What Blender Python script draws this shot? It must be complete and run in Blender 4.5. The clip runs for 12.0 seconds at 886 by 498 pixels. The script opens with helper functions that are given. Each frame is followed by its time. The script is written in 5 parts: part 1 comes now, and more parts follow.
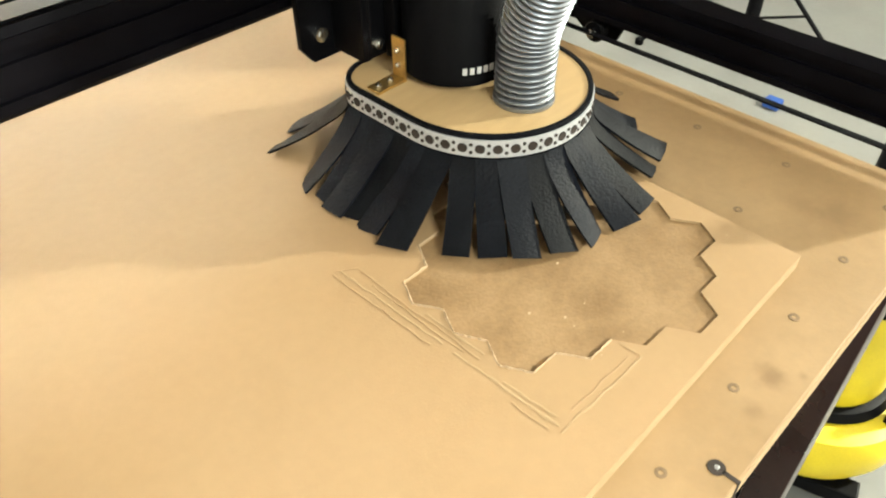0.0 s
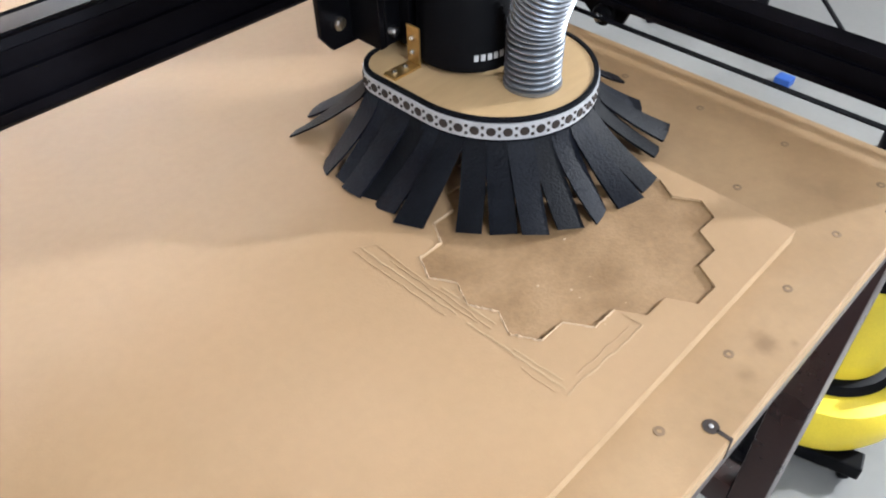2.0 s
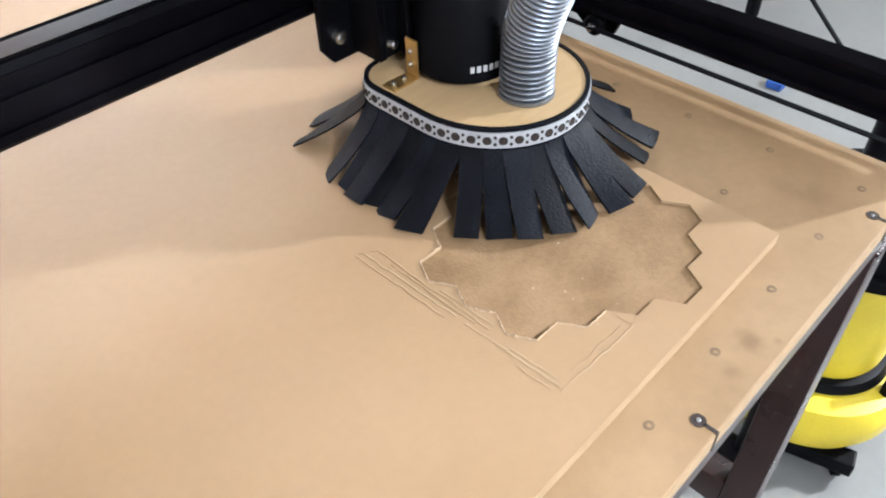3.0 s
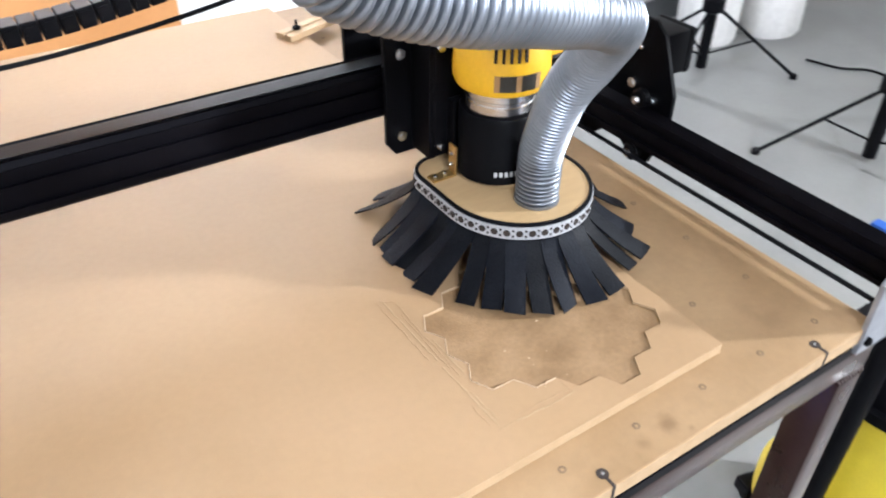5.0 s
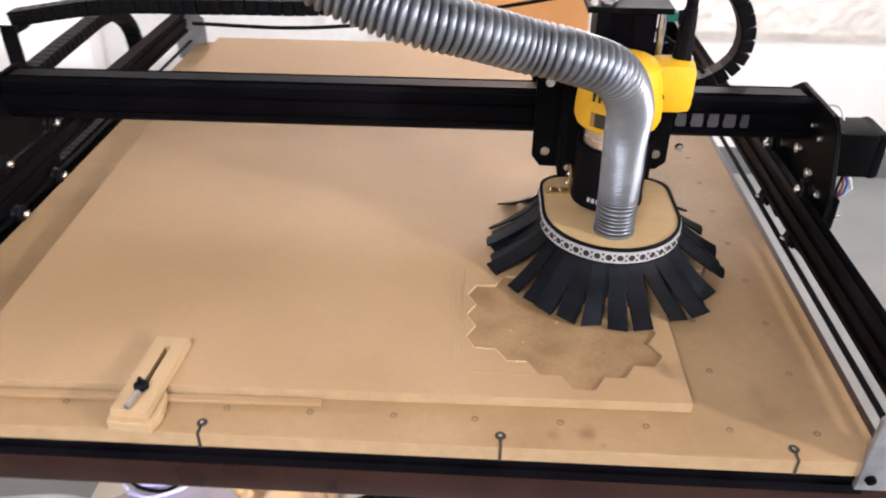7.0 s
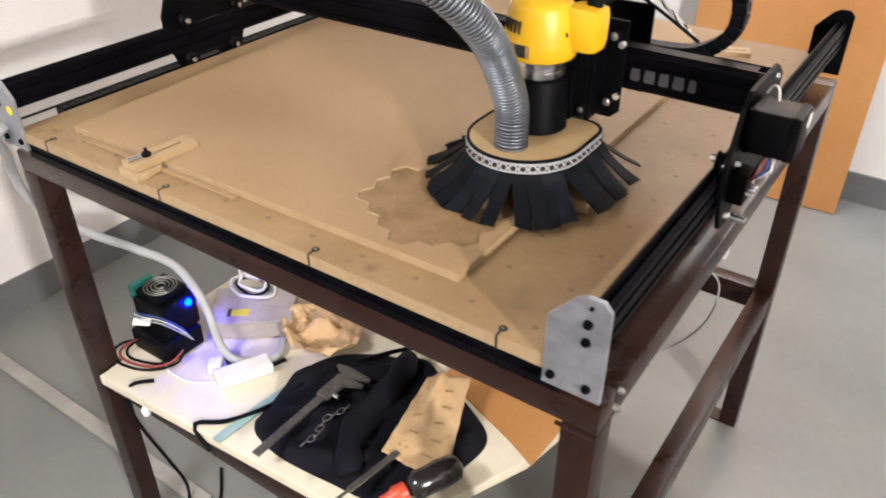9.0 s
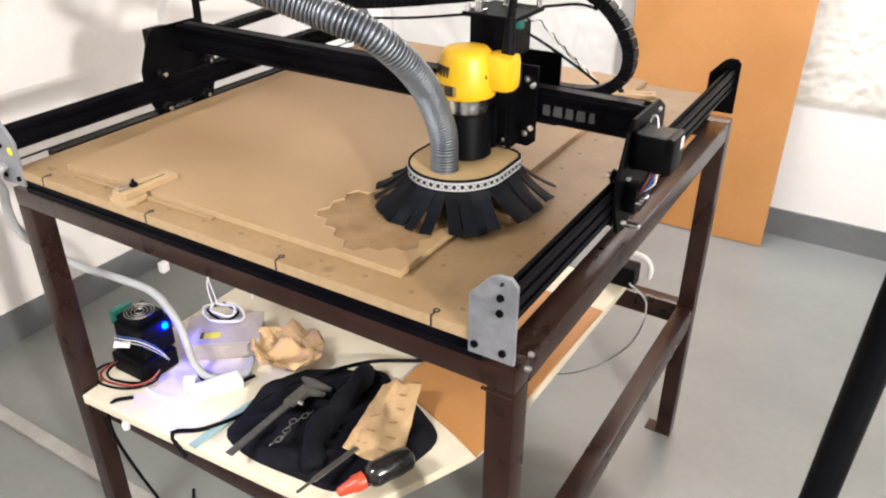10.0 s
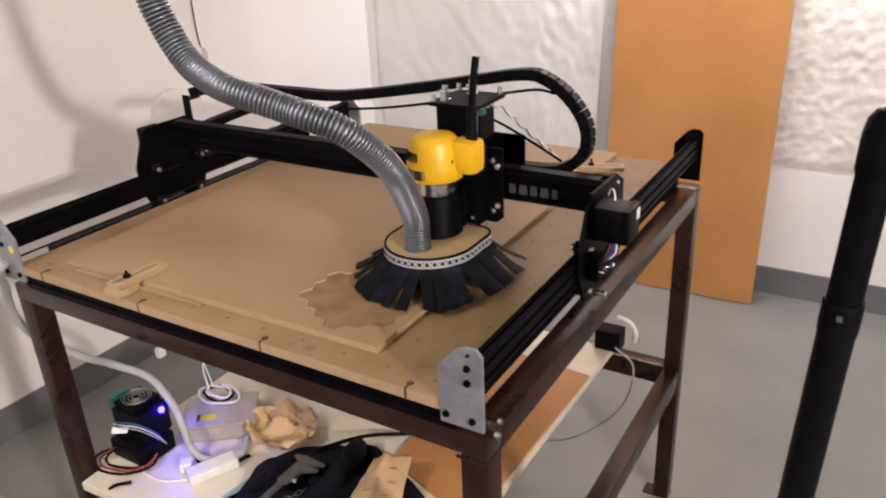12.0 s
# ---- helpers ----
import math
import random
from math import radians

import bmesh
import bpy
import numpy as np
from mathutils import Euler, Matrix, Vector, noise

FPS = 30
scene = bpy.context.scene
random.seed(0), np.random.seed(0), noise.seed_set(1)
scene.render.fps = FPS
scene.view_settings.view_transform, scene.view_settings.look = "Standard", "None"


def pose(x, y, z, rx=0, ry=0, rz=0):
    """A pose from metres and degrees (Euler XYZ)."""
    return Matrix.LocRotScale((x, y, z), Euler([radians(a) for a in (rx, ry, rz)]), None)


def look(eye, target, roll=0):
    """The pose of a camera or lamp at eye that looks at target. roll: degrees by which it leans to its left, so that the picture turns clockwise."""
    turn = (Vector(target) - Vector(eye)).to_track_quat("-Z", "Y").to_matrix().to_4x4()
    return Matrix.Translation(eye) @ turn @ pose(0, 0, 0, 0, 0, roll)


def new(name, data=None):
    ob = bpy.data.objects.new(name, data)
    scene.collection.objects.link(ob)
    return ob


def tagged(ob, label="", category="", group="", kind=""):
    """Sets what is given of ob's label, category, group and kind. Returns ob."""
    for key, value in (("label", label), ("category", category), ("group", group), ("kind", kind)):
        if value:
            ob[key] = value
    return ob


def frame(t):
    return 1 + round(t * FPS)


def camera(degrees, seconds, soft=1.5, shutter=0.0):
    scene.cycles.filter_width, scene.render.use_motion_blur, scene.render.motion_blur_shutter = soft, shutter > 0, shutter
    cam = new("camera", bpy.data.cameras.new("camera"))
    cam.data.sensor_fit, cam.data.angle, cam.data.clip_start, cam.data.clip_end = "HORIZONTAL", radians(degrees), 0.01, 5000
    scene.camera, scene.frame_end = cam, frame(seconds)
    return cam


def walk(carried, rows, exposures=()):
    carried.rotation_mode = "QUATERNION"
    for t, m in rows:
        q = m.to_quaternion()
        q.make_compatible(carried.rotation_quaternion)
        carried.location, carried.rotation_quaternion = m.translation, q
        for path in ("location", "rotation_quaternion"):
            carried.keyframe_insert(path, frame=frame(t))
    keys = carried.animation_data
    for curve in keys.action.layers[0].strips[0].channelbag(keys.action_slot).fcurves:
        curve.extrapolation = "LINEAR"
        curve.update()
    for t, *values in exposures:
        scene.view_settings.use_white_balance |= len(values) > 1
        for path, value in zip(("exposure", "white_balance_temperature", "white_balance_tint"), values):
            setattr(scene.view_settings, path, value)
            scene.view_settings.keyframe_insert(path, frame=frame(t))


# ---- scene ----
cam = camera(59.5, 12.0, 2.0, 0.4)
PATH = [
    (0, (-0.253, -0.058, 1.383), (0.813, 0.98, 0.047), -0.3),
    (0.5, (-0.268, -0.069, 1.398), (0.753, 0.969, 0.026), -1.1),
    (1, (-0.267, -0.069, 1.398), (0.761, 0.965, 0.028), -0.9),
    (1.5, (-0.271, -0.073, 1.402), (0.748, 0.962, 0.027), -1.4),
    (2, (-0.273, -0.076, 1.405), (0.745, 0.96, 0.031), -1.5),
    (2.5, (-0.28, -0.081, 1.41), (0.747, 0.964, 0.05), -1.9),
    (3, (-0.286, -0.087, 1.422), (0.743, 0.948, 0.054), -1.7),
    (3.2, (-0.281, -0.086, 1.43), (0.723, 0.927, 0.027), -2.1),
    (4.8, (-0.307, -0.222, 1.491), (0.638, 1.065, 0.287), 0.3),
    (5, (-0.296, -0.248, 1.512), (0.593, 1.083, 0.313), 0.6),
    (5.5, (-0.183, -0.267, 1.519), (0.329, 1.236, 0.304), 4.7),
    (6, (-0.136, -0.341, 1.526), (0.082, 1.277, 0.37), 1.7),
    (6.4, (-0.114, -0.427, 1.535), (0.018, 1.234, 0.429), 0.6),
    (6.5, (-0.121, -0.451, 1.535), (0.001, 1.209, 0.427), 1.5),
    (6.7, (-0.085, -0.48, 1.539), (-0.022, 1.192, 0.443), 1.4),
    (8.3, (0.373, -0.581, 1.557), (-0.405, 0.911, 0.476), -0.1),
    (8.5, (0.449, -0.575, 1.543), (-0.382, 0.925, 0.514), 0.9),
    (9, (0.605, -0.565, 1.534), (-0.343, 0.805, 0.427), -0.1),
    (9.5, (0.677, -0.618, 1.547), (-0.269, 0.792, 0.49), -0.8),
    (10, (0.743, -0.716, 1.574), (-0.171, 0.767, 0.593), 0.1),
    (10.5, (0.769, -0.746, 1.594), (-0.201, 0.764, 0.711), -0.5),
    (11, (0.786, -0.745, 1.613), (-0.218, 0.784, 0.805), -1.2),
    (11.5, (0.803, -0.747, 1.619), (-0.216, 0.784, 0.834), -1.7),
    (12, (0.817, -0.738, 1.611), (-0.151, 0.81, 0.793), -2.7),
]
# stops, kelvin and tint of the phone's automatic exposure
EXPOSURES = [
    (0.0, 0.62, 6900, -5), (0.5, 0.33, 6500, -1), (1.0, 0.06, 6200, 7), (1.5, 0.18, 5800, 7), (3.2, 0.45, 5550, 7), (5.0, 0.48, 5600, 8),
    (5.5, 0.58, 5700, 10), (6.1, 0.13, 6000, 12), (6.7, 0.02, 6250, 14), (8.5, -0.27, 5950, 17), (9.0, -0.20, 6450, 11), (9.5, -0.02, 6550, 11), (10.3, 0.00, 6400, 8),
    (11.0, -0.76, 6600, 14), (11.5, -1.08, 6700, 17), (12.0, -0.74, 6800, 18),
]
walk(cam, [(t, look(eye, target, roll)) for t, eye, target, roll in PATH],
     exposures=EXPOSURES)

# ---- light ----
world = bpy.data.worlds.new("room_air")
scene.world = world
world.use_nodes = True
world.node_tree.nodes["Background"].inputs[0].default_value = (0.9, 0.95, 1.0, 1)
world.node_tree.nodes["Background"].inputs[1].default_value = 0.02


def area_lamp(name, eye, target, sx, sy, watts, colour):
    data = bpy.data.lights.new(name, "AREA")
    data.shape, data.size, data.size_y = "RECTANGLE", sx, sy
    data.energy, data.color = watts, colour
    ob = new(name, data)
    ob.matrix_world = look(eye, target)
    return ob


area_lamp("work_light", (2.97, -1.36, 2.05), (-1.7, 0.8, 1.15), 0.13, 0.11, 165, (1.0, 0.95, 0.90))
# Added fill hanging free; its narrow spread brightens mainly the bed's front.
front_fill = area_lamp("unseen_fill_lamp", (-0.42, -1.20, 2.06), (-0.22, -0.45, 1.0), 0.5, 0.3, 8, (0.97, 0.97, 1.0))
front_fill.data.spread = radians(76)
# Unseen weak fill, added to lift the floor on the far right.
area_lamp("unseen_fill_lamp", (3.4, 0.5, 2.53), (3.4, 0.5, 0), 1.2, 0.3, 6, (0.90, 0.95, 1.0))
# Wall washer added to brighten the north wall, turned away from the bed.
area_lamp("unseen_fill_lamp", (0.25, 2.00, 2.53), (0.25, 2.53, 2.25), 0.9, 0.16, 105, (0.95, 0.96, 1.0))

# ---- materials ----


def material(name, base, rough=0.6, metal=0.0, second=None, scale=20.0, fine=0.0, fine_scale=300.0, bump=0.0,
             bump_scale=200.0, stretch=(1, 1, 1), contrast=(0.35, 0.65), coat=0.0, rough_var=0.0, vary=0.0, spec=0.5):
    """A surface with two scales of variation: soft stains, and grain."""
    m = bpy.data.materials.new(name)
    m.use_nodes = True
    nt = m.node_tree
    n, link = nt.nodes, nt.links.new
    bsdf = n["Principled BSDF"]
    bsdf.inputs["Roughness"].default_value = rough
    bsdf.inputs["Metallic"].default_value = metal
    bsdf.inputs["Coat Weight"].default_value = coat
    bsdf.inputs["Specular IOR Level"].default_value = spec
    co = n.new("ShaderNodeTexCoord")
    mp = n.new("ShaderNodeMapping")
    mp.inputs["Scale"].default_value = stretch
    link(co.outputs["Object"], mp.inputs["Vector"])
    big = n.new("ShaderNodeTexNoise")
    big.inputs["Scale"].default_value, big.inputs["Detail"].default_value = scale, 5
    link(mp.outputs[0], big.inputs["Vector"])
    ramp = n.new("ShaderNodeMapRange")
    ramp.inputs[1].default_value, ramp.inputs[2].default_value = contrast
    link(big.outputs["Fac"], ramp.inputs[0])
    mix = n.new("ShaderNodeMix")
    mix.data_type = "RGBA"
    mix.inputs[6].default_value = (*base, 1)
    mix.inputs[7].default_value = (*(second or base), 1)
    link(ramp.outputs[0], mix.inputs[0])
    out = mix.outputs[2]
    if fine or bump:
        small = n.new("ShaderNodeTexNoise")
        small.inputs["Scale"].default_value, small.inputs["Detail"].default_value = fine_scale, 4
        link(mp.outputs[0], small.inputs["Vector"])
    if fine:
        hsv = n.new("ShaderNodeHueSaturation")
        val = n.new("ShaderNodeMapRange")
        val.inputs[1].default_value, val.inputs[2].default_value = 0.25, 0.75
        val.inputs[3].default_value, val.inputs[4].default_value = 1 - fine, 1 + fine
        link(small.outputs["Fac"], val.inputs[0])
        link(val.outputs[0], hsv.inputs["Value"])
        link(out, hsv.inputs["Color"])
        out = hsv.outputs[0]
    if vary:
        info, hv, vr = n.new("ShaderNodeObjectInfo"), n.new("ShaderNodeHueSaturation"), n.new("ShaderNodeMapRange")
        vr.inputs[3].default_value, vr.inputs[4].default_value = 1 - vary, 1 + vary
        link(info.outputs["Random"], vr.inputs[0])
        link(vr.outputs[0], hv.inputs["Value"])
        link(out, hv.inputs["Color"])
        out = hv.outputs[0]
    link(out, bsdf.inputs["Base Color"])
    if rough_var:
        rr = n.new("ShaderNodeMapRange")
        rr.inputs[3].default_value, rr.inputs[4].default_value = max(0.03, rough - rough_var), min(1, rough + rough_var)
        link(big.outputs["Fac"], rr.inputs[0])
        link(rr.outputs[0], bsdf.inputs["Roughness"])
    if bump:
        rel = n.new("ShaderNodeTexNoise")
        rel.inputs["Scale"].default_value, rel.inputs["Detail"].default_value = bump_scale, 4
        link(mp.outputs[0], rel.inputs["Vector"])
        b = n.new("ShaderNodeBump")
        b.inputs["Strength"].default_value, b.inputs["Distance"].default_value = bump, 0.002
        link(rel.outputs["Fac"], b.inputs["Height"])
        link(b.outputs[0], bsdf.inputs["Normal"])
    return m


MDF = material("mdf_sheet", (0.297, 0.188, 0.092), 0.62, 0, (0.340, 0.222, 0.116), 4, 0.035, 120, 0.05, 450, rough_var=0.1)
MDF_OLD = material("mdf_wasteboard", (0.234, 0.145, 0.065), 0.6, 0, (0.310, 0.201, 0.100), 7, 0.06, 120, 0.07, 400, rough_var=0.1)
MDF_EDGE = material("mdf_cut_edge", (0.350, 0.240, 0.130), 0.8, 0, (0.310, 0.208, 0.108), 60, 0.06, 500, 0.15, 700)
MDF_POCKET = material("mdf_milled", (0.185, 0.108, 0.044), 0.8, 0, (0.275, 0.172, 0.082), 22, 0.10, 200, 0.3, 400, contrast=(0.32, 0.68))
DUST = material("mdf_dust", (0.43, 0.31, 0.195), 0.95, 0, (0.39, 0.275, 0.165), 90, 0.1, 600, 0.3, 600)
PINE = material("pine_strip", (0.42, 0.292, 0.160), 0.6, 0, (0.37, 0.252, 0.132), 12, 0.06, 120, 0.05, 200, stretch=(1, 0.15, 1))
BOOT_WOOD = material("birch_ply", (0.47, 0.325, 0.165), 0.55, 0, (0.42, 0.285, 0.135), 14, 0.05, 160, 0.04, 300, stretch=(0.25, 1, 1))
PLY = material("hardboard_sheet", (0.41, 0.185, 0.056), 0.5, 0, (0.47, 0.222, 0.074), 3.0, 0.04, 90, 0.03, 200, rough_var=0.08)
BROWN = material("brown_steel_paint", (0.017, 0.0062, 0.0045), 0.30, 0.0, (0.027, 0.0115, 0.0085), 12, 0.14, 140, 0.08, 220, rough_var=0.12, spec=0.32)
BLACK_ALU = material("black_anodised", (0.0016, 0.0014, 0.0024), 0.45, 0.0, (0.0032, 0.0030, 0.0044), 18, 0.1, 300, 0.03, 600, rough_var=0.08, spec=0.05)
BLACK_PLATE = material("black_powder_coat", (0.0016, 0.0016, 0.0022), 0.5, 0.0, (0.0030, 0.0030, 0.0038), 25, 0.1, 400, 0.06, 900, spec=0.06)
BLACK_PLASTIC = material("black_plastic", (0.0020, 0.0020, 0.0030), 0.46, 0, (0.0036, 0.0036, 0.0046), 30, 0.1, 300, 0.05, 500, vary=0.25, spec=0.08)
RUBBER = material("rubber_strip", (0.0012, 0.0017, 0.0036), 0.55, 0, (0.0046, 0.0054, 0.0080), 30, 0.3, 350, 0.35, 420, rough_var=0.15, vary=0.6, spec=0.11)
GALV = material("galvanised_steel", (0.29, 0.30, 0.33), 0.45, 0.7, (0.37, 0.38, 0.41), 40, 0.06, 200, 0.03, 400, rough_var=0.12)
ZINC = material("bright_zinc", (0.72, 0.72, 0.72), 0.25, 1.0, (0.6, 0.6, 0.62), 60, 0.05, 300)
STRAP = material("galvanised_strap", (0.50, 0.51, 0.53), 0.45, 0.25, (0.42, 0.43, 0.45), 60, 0.06, 300)
BRASS = material("brass_bracket", (0.62, 0.42, 0.14), 0.35, 0.9, (0.5, 0.33, 0.12), 60, 0.08, 300)
HOSE = material("hose_metal", (0.21, 0.228, 0.258), 0.40, 0.90, (0.27, 0.288, 0.318), 25, 0.05, 300, rough_var=0.05)
YELLOW = material("yellow_plastic", (0.78, 0.45, 0.010), 0.42, 0, (0.70, 0.40, 0.009), 20, 0.05, 250, 0.04, 500, rough_var=0.08)
YELLOW_SAW = material("yellow_painted_tube", (0.78, 0.62, 0.03), 0.4, 0, (0.70, 0.55, 0.03), 10, 0.05, 250, 0.03, 500)
LABEL_DARK = material("dark_sticker", (0.02, 0.018, 0.015), 0.4, 0, (0.03, 0.027, 0.02), 60)
WHITE_INK = material("white_print", (0.55, 0.55, 0.55), 0.6, 0, (0.45, 0.45, 0.45), 90)
GREY_INK = material("grey_print", (0.055, 0.055, 0.06), 0.6, 0, (0.04, 0.04, 0.045), 90)
WALL = material("white_wall_paint", (0.82, 0.80, 0.78), 0.75, 0, (0.77, 0.75, 0.73), 1.6, 0.02, 60, 0.12, 90, rough_var=0.06)
PLASTER = material("rough_plaster", (0.78, 0.74, 0.69), 0.85, 0, (0.66, 0.62, 0.57), 9, 0.05, 60, 0.6, 60)
SHEETING = material("white_plastic_sheeting", (0.78, 0.77, 0.75), 0.45, 0, (0.70, 0.69, 0.67), 3, 0.02, 60, 0.1, 30)
BASE_PAINT = material("grey_base_paint", (0.125, 0.13, 0.135), 0.5, 0, (0.15, 0.155, 0.16), 5, 0.06, 80, 0.08, 120)
FLOOR = material("grey_floor_paint", (0.215, 0.215, 0.205), 0.36, 0, (0.180, 0.180, 0.174), 2.2, 0.035, 40, 0.05, 120, rough_var=0.12)
CEIL = material("ceiling_paint", (0.7, 0.69, 0.67), 0.85, 0, (0.66, 0.65, 0.63), 2)
MELAMINE = material("white_shelf", (0.74, 0.67, 0.52), 0.4, 0, (0.66, 0.59, 0.45), 7, 0.03, 120, 0.03, 300, rough_var=0.1)
PAPER = material("brown_paper", (0.56, 0.37, 0.19), 0.8, 0, (0.47, 0.30, 0.15), 18, 0.06, 200, 0.3, 120)
CLOTH = material("black_cloth", (0.0035, 0.0035, 0.006), 0.95, 0, (0.007, 0.007, 0.011), 18, 0.2, 300, 0.5, 400, spec=0.15)
STEEL_TOOL = material("steel_tool", (0.24, 0.23, 0.21), 0.38, 0.9, (0.32, 0.31, 0.29), 50, 0.1, 200)
SEA = material("green_plastic_rule", (0.30, 0.44, 0.42), 0.4, 0, (0.26, 0.38, 0.37), 30)
WHITE_PLASTIC = material("white_plastic", (0.78, 0.77, 0.75), 0.4, 0, (0.70, 0.69, 0.67), 30)
GREY_CABLE = material("grey_cable", (0.42, 0.42, 0.42), 0.5, 0, (0.36, 0.36, 0.36), 20)
RED = material("red_plastic", (0.26, 0.022, 0.018), 0.4, 0, (0.20, 0.018, 0.014), 30)
BLUE = material("blue_plastic", (0.02, 0.09, 0.38), 0.45, 0, (0.02, 0.07, 0.30), 30)
GREEN = material("green_plastic", (0.006, 0.14, 0.11), 0.45, 0, (0.006, 0.10, 0.08), 30)
HOLE = material("dark_hole", (0.02, 0.014, 0.01), 0.9, 0, (0.03, 0.02, 0.015), 90)
BURN = material("scorch_stain", (0.27, 0.145, 0.05), 0.75, 0, (0.36, 0.22, 0.10), 70, 0.1, 300)
INSERT = material("dull_insert", (0.13, 0.082, 0.042), 0.7, 0, (0.19, 0.122, 0.065), 80)
STICKER = material("yellow_sticker", (0.72, 0.62, 0.04), 0.5, 0, (0.66, 0.56, 0.04), 40)

CLEAR = bpy.data.materials.new("clear_plastic")
CLEAR.use_nodes = True
_b = CLEAR.node_tree.nodes["Principled BSDF"]
_b.inputs["Base Color"].default_value, _b.inputs["Roughness"].default_value = (0.9, 0.92, 0.92, 1), 0.12
_b.inputs["Transmission Weight"].default_value, _b.inputs["IOR"].default_value = 0.85, 1.3

LED = bpy.data.materials.new("blue_led")
LED.use_nodes = True
_b = LED.node_tree.nodes["Principled BSDF"]
_b.inputs["Base Color"].default_value = (0.02, 0.06, 0.5, 1)
_b.inputs["Emission Color"].default_value, _b.inputs["Emission Strength"].default_value = (0.0003, 0.0014, 1.0, 1), 700.0

# ---- building helpers ----
X, Y, Z = Vector((1, 0, 0)), Vector((0, 1, 0)), Vector((0, 0, 1))


def mesh_of(name, bm, mats, smooth=False, angle=40):
    me = bpy.data.meshes.new(name)
    bmesh.ops.recalc_face_normals(bm, faces=bm.faces)
    bm.to_mesh(me)
    bm.free()
    for m in mats if isinstance(mats, (list, tuple)) else [mats]:
        me.materials.append(m)
    if smooth:
        me.shade_smooth()
        me.set_sharp_from_angle(angle=radians(angle))
    return me


def part(name, bm, mat, parent=None, label="", smooth=False, angle=40):
    """Links a bmesh, given in world metres, as one mesh object under a thing or a part."""
    ob = new(name, mesh_of(name, bm, mat, smooth, angle))
    if parent:
        ob.parent = parent
        ob.matrix_parent_inverse = world_of(parent).inverted()
    if label:
        tagged(ob, label)
    return ob


def world_of(ob):
    m = ob.matrix_basis.copy()
    return world_of(ob.parent) @ ob.matrix_parent_inverse @ m if ob.parent else m


def thing(name, base, label, category, group="", kind=""):
    ob = new(name)
    ob.empty_display_size = 0.02
    ob.location = base
    return tagged(ob, label, category, group, kind)


def solo(name, bm, mat, label, category, group="", kind="", smooth=False, angle=40):
    return tagged(part(name, bm, mat, None, "", smooth, angle), label, category, group, kind)


def box(bm, x0, x1, y0, y1, z0, z1, m=None, mi=0, bevel=0.0):
    if bevel:
        tmp = bmesh.new()
        box(tmp, x0, x1, y0, y1, z0, z1)
        bmesh.ops.bevel(tmp, geom=list(tmp.edges), offset=bevel, segments=2, affect="EDGES", profile=0.6)
        add(bm, tmp, m, mi)
        return bm
    vs = [bm.verts.new((m or Matrix()) @ Vector((x, y, z))) for x in (x0, x1) for y in (y0, y1) for z in (z0, z1)]
    for f in ((0, 1, 3, 2), (4, 6, 7, 5), (0, 4, 5, 1), (2, 3, 7, 6), (0, 2, 6, 4), (1, 5, 7, 3)):
        bm.faces.new([vs[i] for i in f]).material_index = mi
    return bm


def add(bm, other, m=None, mi=None):
    """Moves all of another bmesh into bm."""
    made = {v: bm.verts.new((m or Matrix()) @ v.co) for v in other.verts}
    for f in other.faces:
        g = bm.faces.new([made[v] for v in f.verts])
        g.material_index = f.material_index if mi is None else mi
        g.smooth = f.smooth
    other.free()
    return bm


def rod(bm, a, b, r, r2=None, n=16, mi=0, cap=True):
    a, b = Vector(a), Vector(b)
    q = (b - a).to_track_quat("Z", "Y").to_matrix()
    rings = []
    for p, rr in ((a, r), (b, r if r2 is None else r2)):
        rings.append([bm.verts.new(p + q @ Vector((rr * math.cos(2 * math.pi * k / n), rr * math.sin(2 * math.pi * k / n), 0))) for k in range(n)])
    for k in range(n):
        bm.faces.new([rings[0][k], rings[0][(k + 1) % n], rings[1][(k + 1) % n], rings[1][k]]).material_index = mi
    if cap:
        bm.faces.new(rings[0][::-1]).material_index = mi
        bm.faces.new(rings[1]).material_index = mi
    return bm


def lathe(bm, cx, cy, profile, n=32, mi=0, m=None):
    """Turns (radius, z) rows about an upright axis."""
    rings = []
    for r, z in profile:
        rings.append([bm.verts.new((m or Matrix()) @ Vector((cx + r * math.cos(2 * math.pi * k / n), cy + r * math.sin(2 * math.pi * k / n), z))) for k in range(n)])
    for a, b in zip(rings, rings[1:]):
        for k in range(n):
            bm.faces.new([a[k], a[(k + 1) % n], b[(k + 1) % n], b[k]]).material_index = mi
    bm.faces.new(rings[0][::-1]).material_index = mi
    bm.faces.new(rings[-1]).material_index = mi
    return bm


def prism(bm, outline, axis, lo, hi, mi=0, bevel=0.0):
    """Extrudes a 2D outline along x, y or z."""
    tmp = bmesh.new()

    def place(u, v, w):
        return (w, u, v) if axis == "x" else (u, w, v) if axis == "y" else (u, v, w)

    a = [tmp.verts.new(place(u, v, lo)) for u, v in outline]
    b = [tmp.verts.new(place(u, v, hi)) for u, v in outline]
    tmp.faces.new(a[::-1])
    tmp.faces.new(b)
    for k in range(len(a)):
        tmp.faces.new([a[k], a[(k + 1) % len(a)], b[(k + 1) % len(a)], b[k]])
    if bevel:
        bmesh.ops.bevel(tmp, geom=list(tmp.edges), offset=bevel, segments=2, affect="EDGES", profile=0.6)
    return add(bm, tmp, None, mi)


